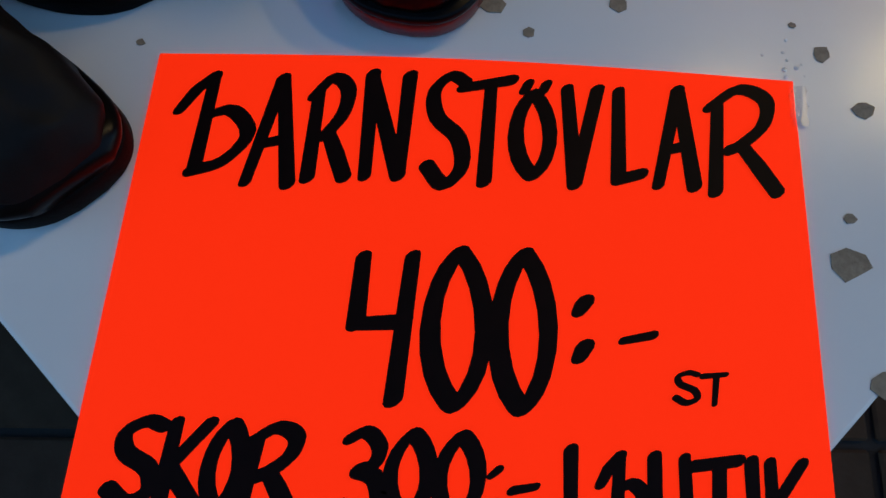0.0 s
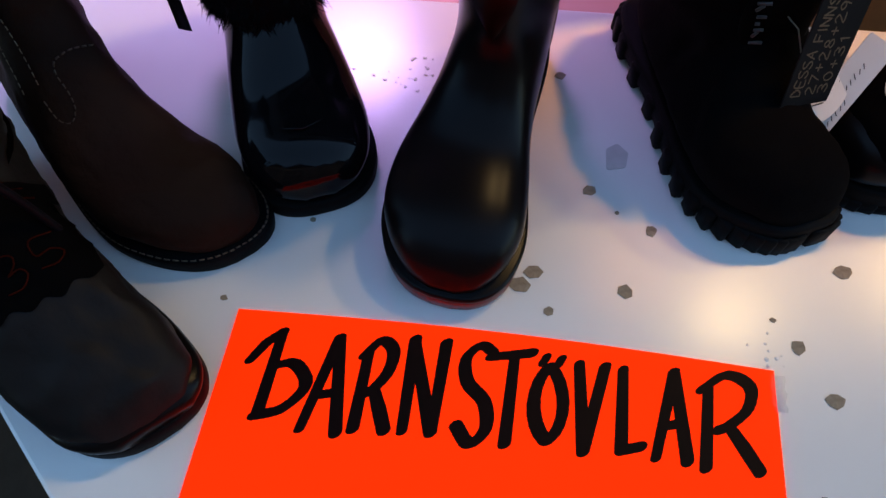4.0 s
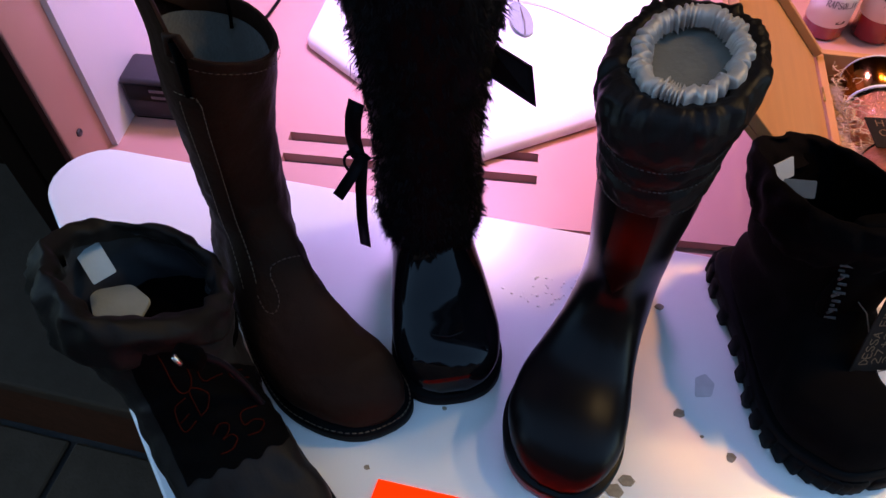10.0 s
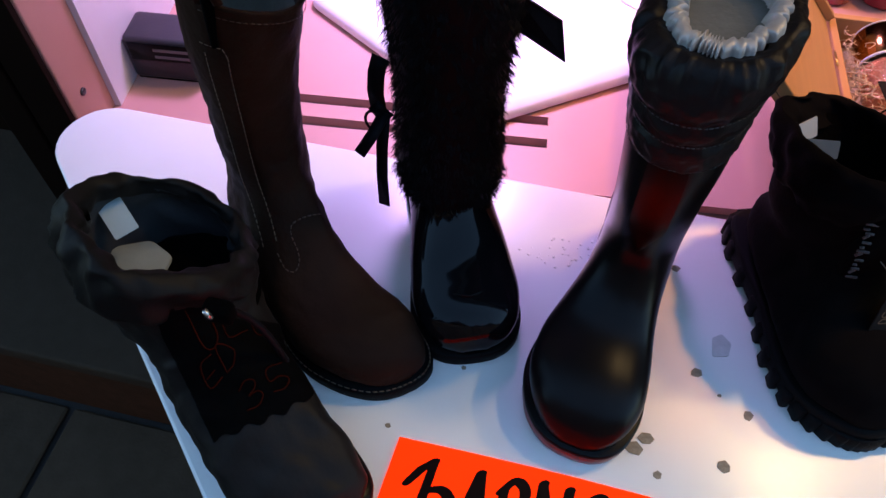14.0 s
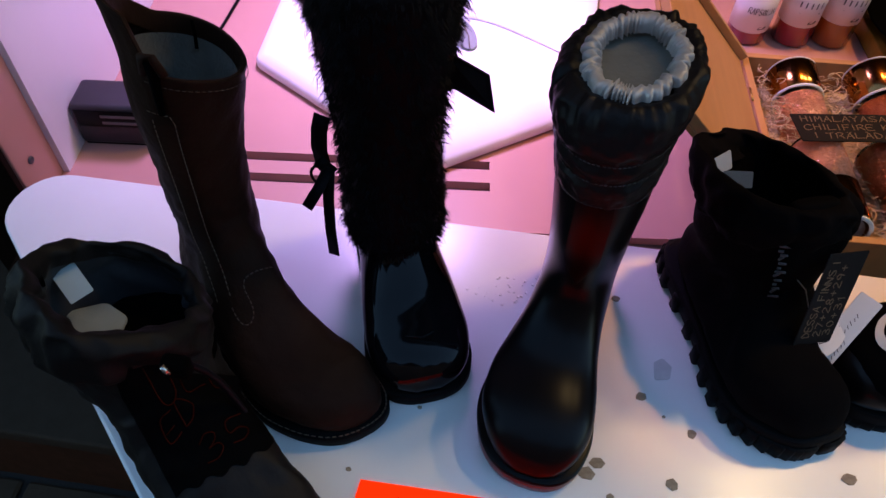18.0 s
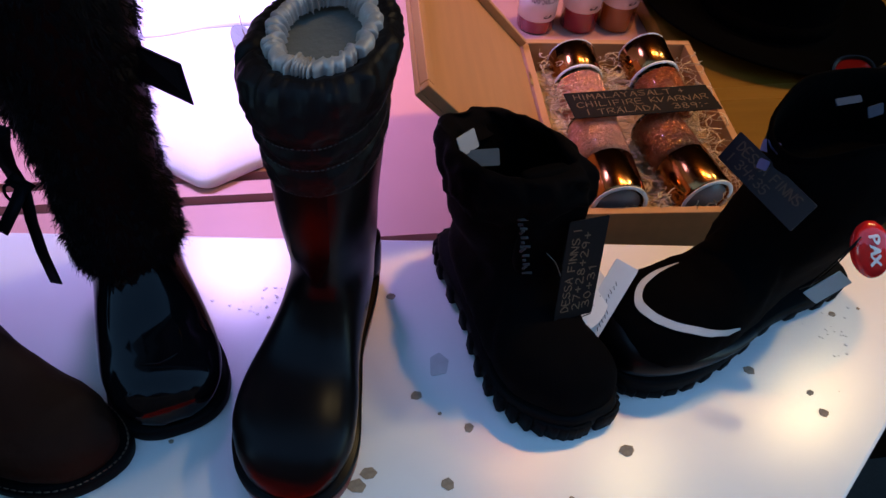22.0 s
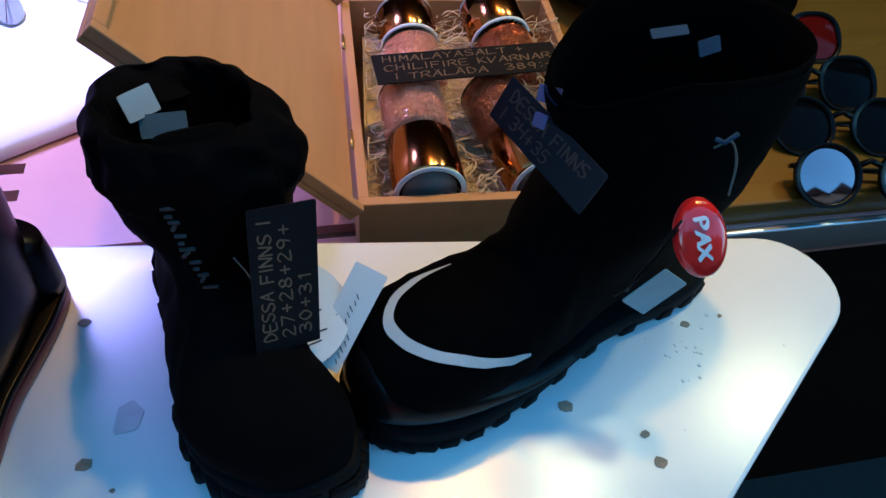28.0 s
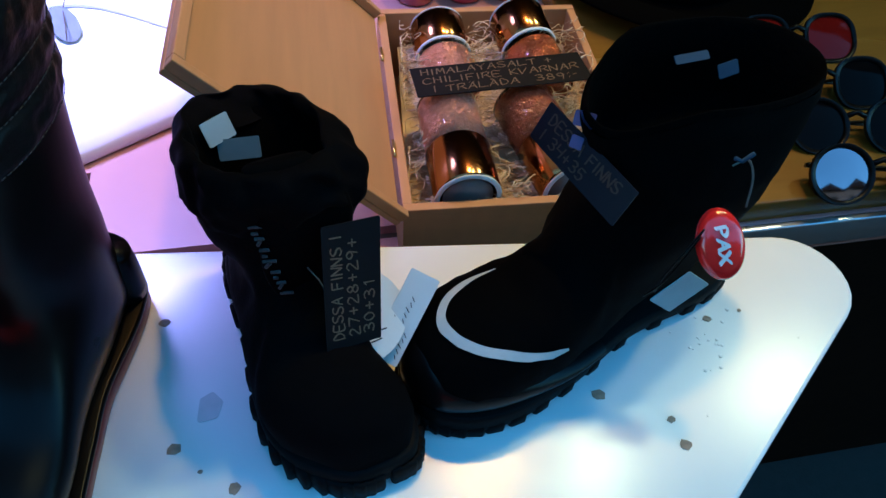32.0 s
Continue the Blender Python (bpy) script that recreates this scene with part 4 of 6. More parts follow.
def brown_boot():
    b = thing("leather_boot", place((-0.155, 0.190), (-0.010, 0.026)), "tall brown oiled leather boot with pale welt stitching", "boot", "boots on the table")
    rows = [(21.6, 2.1, 21.6, 1.5, 0.8), (21.2, 3.2, 21.2, 1.2, 2.1), (20.3, 4.1, 20.3, 1.2, 3.1), (19.1, 4.7, 19.1, 1.2, 3.8), (17.5, 5.3, 17.5, 1.2, 4.2), (14.8, 6.0, 14.8, 1.2, 4.0), (12.2, 7.4, 11.4, 1.2, 3.3), (10.3, 9.0, 8.3, 1.0, 2.8), (9.3, 10.2, 4.4, 1.0, 2.6), (8.9, 11.0, 1.5, 1.4, 2.55), (8.6, 11.7, 1.0, 4, 2.55), (8.3, 12.7, 1.4, 8.5, 2.55), (8.1, 14, 1.2, 12.5, 2.6), (8.0, 17, .7, 16.5, 2.85), (8.3, 21, -.1, 20.5, 3.3), (8.6, 24.0, -.7, 25.0, 3.6)]
    def hitch(bm):
        """The side panel of the shaft stands higher than the front."""
        for v in bm.verts:
            a = math.degrees(math.atan2(v.co.y, v.co.x - 0.041))
            k = min(max((-37 - a) / 9, 0), 1) * min(max((a + 178) / 60, 0), 1) if a < 0 else 0
            v.co.z += 0.034 * k * min(max((v.co.z - 0.200) / 0.045, 0), 1)
        return bm
    part("upper", hitch(loft(rows, 6, 96, 1.0, crumple=0.0011, seed=1.0)), BROWN, b)
    rim = [(8.6, 24.0, -.7, 25.0, 3.6), (8.55, 24.2, -.65, 25.2, 3.55), (8.3, 24.1, -.4, 25.1, 3.35), (8.05, 23.3, -.2, 24.2, 3.2), (7.95, 22.8, -.1, 23.6, 3.12)]
    part("facing", hitch(loft(rim[1:], 4, 96, cap0=False, cap1=False)), BROWN, b, "brown leather facing inside the rim")
    deep = [(8.0, 23.1, -.15, 23.8, 3.15), (7.8, 22.0, .0, 22.4, 3.0), (7.5, 19.8, .6, 20.0, 2.7), (7.4, 18.6, .8, 18.8, 2.55)]
    part("lining", loft(deep, 4, 96, cap0=False, cap1=True, grow=-0.04), LINING_GREY, b, "grey felt lining")
    part("top_binding", hitch(loft(rim[:3], 4, 96, cap0=False, cap1=False, grow=0.06)), BROWN, b)
    part("rim_stitching", stitch_line([Vector(p) + Vector((0, 0, -0.005)) for p in section(rows[-1], 60, grow=0.08)[-8:] + section(rows[-1], 60, grow=0.08)[:27]], 0.0035, 0.0003), STITCH_BROWN, b, "brown stitching below the rim")
    out = sole_outline([(0.3, 1.6, 0), (1.1, 2.7, 0), (3.4, 3.0, 0), (8, 2.9, 0), (12.5, 3.8, 0), (16.8, 4.6, 0), (19.4, 4.2, 0), (21.0, 3.2, 0), (21.8, 2.0, 0), (22.1, 0.7, 0)])
    part("sole", slab(out, 0, 0.013, 0.002), SOLE_BLACK, b)
    inset = sole_outline([(0.5, 1.5, 0), (1.3, 2.6, 0), (3.4, 2.88, 0), (8, 2.8, 0), (12.5, 3.68, 0), (16.8, 4.45, 0), (19.3, 4.03, 0), (20.85, 3.05, 0), (21.6, 1.88, 0), (21.87, 0.65, 0)])
    part("welt_stitching", stitch_line([(x, y, 0.0135) for x, y in inset] + [(inset[0][0], inset[0][1], 0.0135)], 0.0045, 0.00055), STITCH, b, "pale welt stitching")
    sm = catmull(rows, 6)
    # strap over the side seam, stitched along both edges
    strip = []
    for i in range(84, 39, -1):
        lp = section(sm[i], 96, grow=0.17)
        strip.append([lp[-k] for k in range(13, 6, -1)])
    part("zip_flap", rings(strip, False, False, closed=False), BROWN, b, "raised leather flap over the zip")
    for k in (7, 13):
        part("side_seam", stitch_line([section(sm[i], 96, grow=0.20)[-k] for i in range(84, 39, -1)], 0.0036, 0.00028), STITCH, b, "pale stitched side seam")
    part("flap_end_seam", stitch_line([section(sm[85 - (k == 7)], 96, grow=0.20)[-k] for k in range(14, 6, -1)], 0.0036, 0.0003), STITCH, b)
    seam = []
    for i, k in catmull([(38.5, -8), (36, -7), (35, -4.6), (36, -2.2), (38, -1.6), (40, -2), (41.5, -1), (42, 2), (42, 6), (42, 10)], 4):
        low, mix = int(i), i - int(i)
        fine = [Vector(section(sm[j], 960, grow=0.12)[round(k * 10)]) for j in (low, low + 1)]
        seam.append(fine[0].lerp(fine[1], mix))
    part("ankle_seam", stitch_line(seam, 0.0036, 0.00042), STITCH_BROWN, b, "brown seam curving round the ankle")
    top = [Vector(section(sm[90], 96, grow=0.10)[-10]), Vector(section(sm[85], 96, grow=0.12)[-10])]
    # the slit's shade is put in as a solid black rod
    part("side_slit", tube([top[0] + Vector((0, 0, 0.010)), top[0], top[0].lerp(top[1], 0.5), top[1]], 0.0042, 10, taper=lambda u: 1.0 - 0.55 * u), FLEECE, b, "black rod for the shaded slit beside the flap")
    part("pull_loop", tube([top[0] + Vector((-0.006, -0.004, 0.000)), top[0] + Vector((-0.003, -0.003, 0.013)), top[0] + Vector((0.003, 0.001, 0.015)), top[0] + Vector((0.006, 0.004, 0.004))], 0.0028, 8), BROWN, b, "leather pull loop")
    p0 = Vector(section(rim[2], 48)[20])
    # thin black rod in place of the shaded slit at the back
    part("back_slit", tube([p0 + Vector((0.004, 0.0, 0.0)), p0 + Vector((0.005, 0, -0.012)), p0 + Vector((0.0065, 0, -0.022))], 0.0012, 6), FLEECE, b)
    return b


def grey_boot():
    b = thing("winter_boot", place((-0.178, 0.075), (-0.033, -0.085)), "grey black nylon winter boot with a gathered cuff", "boot", "boots on the table")
    rows = [(21.2, 2.1, 21.2, 1.4, 1, -0), (20.8, 3.1, 20.8, 1.1, 2.3, -0), (19.9, 4, 19.9, 1.1, 3.4, -0), (18.4, 4.7, 18.4, 1.1, 4.2, -0), (16.6, 5.4, 16.6, 1.1, 4.6, -0), (14, 6.6, 14, 1.1, 4.4, -0), (12, 8.2, 11, 1.1, 4.1, -0), (10.84, 9.6, 6.94, 1, 3.9, -0.07), (10.45, 10.4, 2.35, 1, 3.8, -0.17), (10.13, 11, 0.33, 3, 3.9, -0.32), (10.01, 11.6, -0.29, 7, 4.3, -0.45), (9.89, 12.2, -0.71, 10.5, 4.8, -0.59), (9.9, 13, -1, 13, 5.1, -0.7)]
    up = part("upper", loft(rows, 7, 72, 1.0, crumple=0.0022, seed=5.0, grain=0.8), NYLON, b)
    cuff = [(9.7, 11.4, -0.7, 11.2, 4.9, -0.7), (10.2, 12.2, -1, 11.9, 5.3, -0.7), (10.4, 13.2, -1.2, 12.8, 5.5, -0.7), (10.3, 14.2, -1.1, 13.7, 5.5, -0.7), (9.7, 14.8, -0.7, 14.2, 5.1, -0.7), (9, 14.5, -0.1, 13.9, 4.5, -0.7), (8.7, 13.6, 0.2, 13.1, 4.2, -0.7)]
    part("cuff", loft(cuff, 6, 110, cap0=False, crumple=0.0042, seed=8.0, grain=0.85), NYLON_BROWN, b, "gathered nylon cuff")
    part("lining", loft([(9, 13.9, -0.1, 13.4, 4.5, -0.7), (9.02, 12, 0.02, 11.5, 4.3, -0.56), (9.16, 9, 0.56, 9, 4, -0.28)], 5, 60, cap0=False, cap1=False, crumple=0.004, grain=0.8), NYLON_LINING, b, "grey nylon lining in loose folds")
    part("insole", loft([(9.5, 9.2, .7, 9.2, 4.1), (9.0, 9.0, 1, 9.0, 3.5)], 2, 30, cap0=False, cap1=True), FLEECE, b)
    pad = [(x * 0.01, y * 0.01) for x, y in rounded([(0.9, -3.5), (3.7, -3.7), (4.5, -1.3), (3.0, -0.2), (1.2, -1.0)], 0.7, 5)]
    part("insole_pad", slab(pad, 0.0985, 0.101, 0.0008), INSOLE, b, "pale grey insole")
    out = sole_outline([(0.0, 1.6, 0), (0.7, 3.0, 0), (3, 3.5, 0), (8, 3.6, 0), (12.5, 4.3, 0), (16, 4.8, 0), (18.9, 4.4, 0), (20.4, 3.5, 0), (21.2, 2.2, 0), (21.5, 0.8, 0)])
    part("sole", slab(out, 0, 0.014, 0.003), SOLE_BLACK, b)
    part("toe_bumper", loft([(21.3, 2.2, 21.3, 1.3, 2.2), (20.6, 2.6, 20.6, 1.2, 3.4), (19.2, 2.5, 19.2, 1.2, 4.3), (16.2, 2.1, 16.2, 1.2, 4.7), (13.5, 1.7, 13.5, 1.2, 4.4)], 4, 40, 1.2, grow=0.08), RUBBER, b)
    card("size_label", (-0.1765, 0.031, 0.872), (-0.1665, 0.042, 0.874), (-0.1935, 0.043, 0.880), LABEL, b, label="white woven size label")
    wpart("cord_lock", box((-0.098, -0.014, 0.884), (-0.082, -0.004, 0.898), 0.003), FLEECE, b, "black cord lock")
    wpart("clasp", tube([(-0.0935, -0.0148, 0.900), (-0.0925, -0.0152, 0.897), (-0.0915, -0.0150, 0.894)], 0.0016, 10), CLAMP, b, "metal cord clasp")
    cord = [(-0.088, -0.006, 0.892), (-0.078, 0.002, 0.86), (-0.070, 0.006, 0.80), (-0.062, 0.004, 0.755), (-0.055, -0.001, 0.7435), (-0.045, -0.010, 0.7425), (-0.035, -0.018, 0.7425)]
    wpart("cord", tube([tuple(p) for p in catmull(cord, 5)], 0.0022, 8), RIBBON, b, "black drawcord")
    return b


def pac_boot():
    b = thing("snow_boot", place((0.240, 0.247), (0.304, 0.068)), "black nubuck snow boot with lugged sole and card tags", "boot", "boots on the table")
    rows = [(18.7, 2.6, 18.7, 1.8, 1.0, 0.0), (18.4, 3.6, 18.4, 1.6, 2.2, 0.0), (17.7, 4.7, 17.7, 1.6, 3.1, 0.0), (16.6, 5.4, 16.6, 1.6, 3.8, 0.0), (15.0, 6.1, 15.0, 1.6, 4.05, 0.0), (13, 6.7, 13, 1.6, 3.8, 0.14), (11, 7.6, 10, 1.6, 3.6, 0.28), (9.6, 8.6, 6, 1.5, 3.4, 0.42), (8.8, 9.4, 2, 1.5, 3.3, 0.56), (8.4, 10.0, 0.2, 3.5, 3.4, 0.7), (8.2, 10.8, 0.0, 7.5, 3.8, 0.7), (8.2, 11.8, -0.2, 11, 4.3, 0.7), (8.2, 13.2, -0.4, 13.2, 4.6, 0.7)]
    part("upper", loft(rows, 6, 60, 1.4, crumple=0.0009, seed=9.0), NUBUCK, b)
    cuff = [(8.1, 10.8, .0, 10.8, 4.1, .7), (8.5, 11.8, -.3, 11.8, 4.6, .7), (8.6, 12.8, -.5, 12.9, 4.8, .8), (8.3, 13.7, -.4, 13.8, 4.7, .8), (7.7, 14.0, .1, 14.1, 4.2, .8), (7.3, 13.5, .5, 13.6, 3.8, .8), (7.2, 12.6, .6, 12.7, 3.7, .8)]
    part("cuff", loft(cuff, 6, 110, cap0=False, crumple=0.0034, seed=2.0, grain=1.0), NUBUCK, b, "padded black cuff")
    part("lining", loft([(7.4, 13.1, .4, 13.3, 3.9, .8), (7.2, 11, .6, 11, 3.7, .7), (7.2, 7, .8, 7, 3.3, .5)], 4, 40, cap0=False, cap1=True), FLEECE, b)
    half = [(0.0, 1.6, .5), (0.7, 2.8, .5), (3, 3.3, .5), (8, 3.2, .4), (12, 3.85, .3), (15.0, 4.2, .2), (17.0, 3.85, .1), (18.3, 2.9, 0), (18.9, 2.0, 0), (19.1, 0.9, 0)]
    part("sole", slab(sole_outline(half), 0.004, 0.021, 0.003), SOLE_BLACK, b)
    pts = sole_outline(half, 2, -0.05)
    for i in range(len(pts)):
        x, y = pts[i]
        x2, y2 = pts[(i + 1) % len(pts)]
        a = math.degrees(math.atan2(y2 - y, x2 - x))
        part("lug", box((-0.0055, -0.004, 0.0), (0.0055, 0.003, 0.017), 0.0015, 1), SOLE_BLACK, b, m=pose(x, y, 0, 0, 0, a))
    tongue = [(10.4, 7.2, 9.2, 7.0, 1.6, .5), (9.4, 9.0, 8.2, 8.6, 2.0, .6), (8.8, 11, 7.6, 11, 2.3, .7), (8.2, 13, 7.0, 13, 2.4, .7), (7.7, 14.1, 6.9, 14.0, 2.0, .7), (7.4, 14.3, 7.1, 14.2, 1.2, .7)]
    part("tongue", loft(tongue, 5, 32, cap1=True, power=2.8), TEXTILE, b, "black padded tongue")
    card("size_label", (0.2260, 0.2175, 0.862), (0.2390, 0.2295, 0.862), (0.2212, 0.2225, 0.8745), LABEL, b, label="white woven size label")
    card("inner_label", (0.2295, 0.2165, 0.853), (0.2535, 0.2155, 0.857), (0.2350, 0.2225, 0.862), DIM_LABEL, b, label="grey inner label")
    card("price_tag", (0.318, 0.129, 0.800), (0.3188, 0.156, 0.871), (0.289, 0.118, 0.807), BLACK_CARD, b, (("DESSA FINNS I", 1.0), ("27+28+29+", 0.95), ("30+31", 0.55)), GOLD_INK, "black price tag lettered in gold pen", stroke=0.0011)
    card("hang_tag", (0.326, 0.121, 0.780), (0.352, 0.153, 0.818), (0.309, 0.126, 0.783), WHITE_CARD, b, (("|", 0.5), ("|", 0.8), ("|", 0.4)), PRINT, "white cardboard hang tag with fine print", stroke=0.0009)
    rt = part("round_tag", lathe([(0.0, 0.0), (0.0272, 0.0), (0.0272, 0.0008), (0.0, 0.0008)], 56, cap0=False, cap1=False), WHITE_CARD, b, "round white cardboard tag", False)
    rt.matrix_basis = b.matrix_basis.inverted() @ pose(0.3055, 0.1405, 0.8045, 38, 0, 14)
    bm = bmesh.new()
    for k in range(5):
        ribbon([(0.004, -0.016 + k * 0.005), (0.010 + 0.005 * math.sin(k * 2.3), -0.015 + k * 0.005)], 0.0012, bm, 0.0010 + k * 0.00002)
    part("handwriting", bm, PRINT, rt, "small dark handwriting")
    wpart("cord_end", box((0.2575, 0.1625, 0.8775), (0.2625, 0.1655, 0.8805), 0.001), CLAMP, b, "small metal cord end")
    wpart("tag_string", tube([(0.276, 0.150, 0.846), (0.286, 0.139, 0.842), (0.293, 0.134, 0.828), (0.297, 0.136, 0.815)], 0.0004, 6), LINING_GREY, b)
    return b


def tall_boot():
    b = thing("softshell_boot", place((0.553, 0.222), (0.333, 0.125)), "black softshell boot with grey reflective band and badge", "boot", "boots on the table")
    rows = [(24.0, 2.4, 24.0, 1.7, 1.0, 0), (23.6, 3.7, 23.6, 1.4, 2.3, 0), (22.8, 5.0, 22.8, 1.4, 3.4, 0), (21.4, 6.0, 21.4, 1.4, 4.2, 0), (19.4, 6.9, 19.4, 1.4, 4.5, 0), (16.6, 8.0, 16.6, 1.4, 4.3, 0), (14.4, 9.4, 12.6, 1.4, 3.9, -.3), (13.4, 10.8, 8, 1.3, 3.5, -.5), (13.0, 11.8, 3, 1.4, 3.4, -.6), (12.9, 12.6, .4, 4, 3.5, -.8), (12.9, 13.6, -.4, 8.5, 3.8, -1.2), (13.0, 14.8, -1.2, 12.5, 4.0, -1.6), (13.2, 16.2, -1.9, 14.8, 4.1, -2.0), (13.3, 17.4, -2.2, 16.0, 4.1, -2.3)]
    up = part("upper", loft(rows, 6, 60, 1.2, crumple=0.0010, seed=4.0), TEXTILE, b)
    part("lining", loft([(13.3, 17.4, -2.2, 16.0, 4.1, -2.3), (13.1, 17.7, -2.0, 16.3, 3.9, -2.3), (12.6, 15, -1.2, 15, 3.6, -2), (12, 12, -.4, 12, 3.4, -1.4)], 4, 44, cap0=False, cap1=True), FLEECE, b)
    half = [(0.0, 1.6, 0), (0.8, 2.9, 0), (4, 3.5, 0), (10, 3.3, 0), (15, 4.2, 0), (18.8, 4.8, 0), (21.5, 4.4, 0), (23.2, 3.3, 0), (24.0, 2.1, 0), (24.3, 0.8, 0)]
    part("sole", slab(sole_outline(half), 0.003, 0.018, 0.003), SOLE_BLACK, b)
    pts = sole_outline(half, 2, -0.12)
    for i in range(len(pts)):
        x, y = pts[i]
        x2, y2 = pts[(i + 1) % len(pts)]
        part("lug", box((-0.0060, -0.004, 0.0), (0.0060, 0.002, 0.010), 0.0015, 1), SOLE_BLACK, b, m=pose(x, y, 0, 0, 0, math.degrees(math.atan2(y2 - y, x2 - x))))
    guard = [(24.25, 2.5, 24.25, 1.7, 1.0), (23.8, 3.7, 23.8, 1.5, 2.4), (23.0, 4.5, 23.0, 1.5, 3.5), (21.6, 4.7, 21.6, 1.5, 4.3), (19.4, 4.4, 19.4, 1.5, 4.65), (15.6, 3.2, 15.6, 1.5, 4.35), (12, 2.6, 12, 1.5, 3.8)]
    part("toe_guard", loft(guard, 4, 44, 1.4, grow=0.06), RUBBER, b, "black rubber toe guard")
    # reflective band sweeping round the toe cap, laid onto the upper
    skin = bmesh.new()
    skin.from_mesh(up.data)
    tree = BVHTree.FromBMesh(skin)
    band = []
    line = catmull([(17.7, -2.4), (19.4, -2.4), (20.9, -2.0), (21.75, -1.0), (21.85, 0.15), (21.4, 1.6), (20.4, 2.85), (18.5, 3.85), (16.1, 4.1)], 5)
    for i, p in enumerate(line):
        d = line[min(i + 1, len(line) - 1)] - line[max(i - 1, 0)]
        n2 = np.array((-d[1], d[0])) / max(np.hypot(*d), 1e-6)
        wide = 0.25 * min(1.0, 0.12 + 1.6 * math.sin(math.pi * i / (len(line) - 1)))
        pair = []
        for q in (p - n2 * wide, p, p + n2 * wide):
            hit, nrm, _, _ = tree.ray_cast(Vector((q[0] * 0.01, q[1] * 0.01, 0.3)), Vector((0, 0, -1)))
            if hit is None:
                hit, nrm, _, _ = tree.find_nearest(Vector((q[0] * 0.01, q[1] * 0.01, 0.04)))
            pair.append(hit + (nrm if nrm.z > 0 else -nrm) * 0.0012)
        band.append(pair)
    skin.free()
    part("reflective_band", rings(band, False, False, closed=False), REFLEX, b, "grey reflective band")
    card("size_label", (0.484, 0.229, 0.909), (0.506, 0.236, 0.908), (0.4825, 0.233, 0.912), SHADED_WHITE, b, label="white woven size label")
    card("size_label", (0.513, 0.230, 0.898), (0.526, 0.235, 0.899), (0.5155, 0.235, 0.904), SHADED_WHITE, b)
    card("fold_label", (0.4200, 0.192, 0.899), (0.4290, 0.185, 0.901), (0.4225, 0.195, 0.906), LED_TINTED_TAPE, b, label="pale folded woven label")
    card("fold_label", (0.4180, 0.184, 0.891), (0.4230, 0.179, 0.892), (0.4192, 0.187, 0.897), LED_TINTED_TAPE, b)
    card("price_tag", (0.4025, 0.206, 0.879), (0.4365, 0.144, 0.872), (0.4065, 0.216, 0.900), LED_TINTED_CARD, b, (("DESSA FINNS", 0.95), ("I 34+35", 0.6)), STITCH_BROWN, "black price tag lettered in gold pen", stroke=0.0013)
    # badge, tag string and strips
    bad = part("badge", lathe([(0.0, 0.0), (0.0175, 0.0), (0.0178, 0.0015), (0.0165, 0.0035), (0.012, 0.0055), (0.006, 0.0066), (0.0, 0.007)], 48, cap0=False, cap1=False), BADGE_RED, b, "glossy red badge, flattened to fit the camera's view")
    # turned and flattened to an oval that fits the camera's view
    m = b.matrix_basis.inverted() @ look((0.499, 0.143, 0.857), (0.56, 0.36, 0.64)) @ pose(0, 0, 0, 0, 0, -70) @ Matrix.Diagonal((1.08, 0.70, 1, 1))
    bad.matrix_basis = m
    bm = bmesh.new()
    lettering("PAX", -0.0092, -0.0040, 0.0184, 0.0080, 0.0024, bm, 0, 0.22, z=0.0)
    for v in bm.verts:
        r = math.hypot(v.co.x, v.co.y)
        v.co.z += 0.0076 - 0.0038 * (r / 0.0165) ** 2.2
    part("lettering", bm, BADGE_WHITE, bad, "white letters")
    part("rim", lathe([(0.0176, -0.003), (0.0182, 0.0), (0.0176, 0.0016), (0.0168, 0.0)], 48, cap0=False, cap1=False), BADGE_RED, bad)
    wpart("tag_string", tube([tuple(p) for p in catmull([(0.494, 0.156, 0.902), (0.502, 0.158, 0.904), (0.508, 0.156, 0.893), (0.508, 0.150, 0.878)], 4)], 0.0006, 6), LINING_GREY, b)
    wpart("string_knot", tube([(0.494, 0.157, 0.906), (0.4985, 0.157, 0.904), (0.502, 0.156, 0.910)], 0.0012, 6), SHADED_WHITE, b)
    for k in range(2):
        bend = [(0.466 + 0.006 * k, 0.139, 0.817 + 0.004 * k), (0.472, 0.137, 0.830 + 0.008 * k), (0.479, 0.139, 0.846 + 0.010 * k), (0.487, 0.144, 0.862 + 0.006 * k)]
        wpart("plastic_loop", tube([tuple(p) for p in catmull(bend, 5)], 0.0006, 6), DARK_PLASTIC, b, "thin black plastic loop")
    card("paper_strip", (0.489, 0.142, 0.796), (0.507, 0.145, 0.818), (0.4755, 0.142, 0.811), LABEL, b, label="white paper strip")
    return b


def laid(boot, names):
    """The bent surface of a boot, to lay marks on: rays and nearest points in its own space."""
    verts, faces = [], []
    for ob in boot.children:
        if ob.name.split(".")[0] in names:
            n = len(verts)
            verts += [v.co.copy() for v in ob.data.vertices]
            faces += [[n + k for k in f.vertices] for f in ob.data.polygons]
    return BVHTree.FromPolygons(verts, faces)


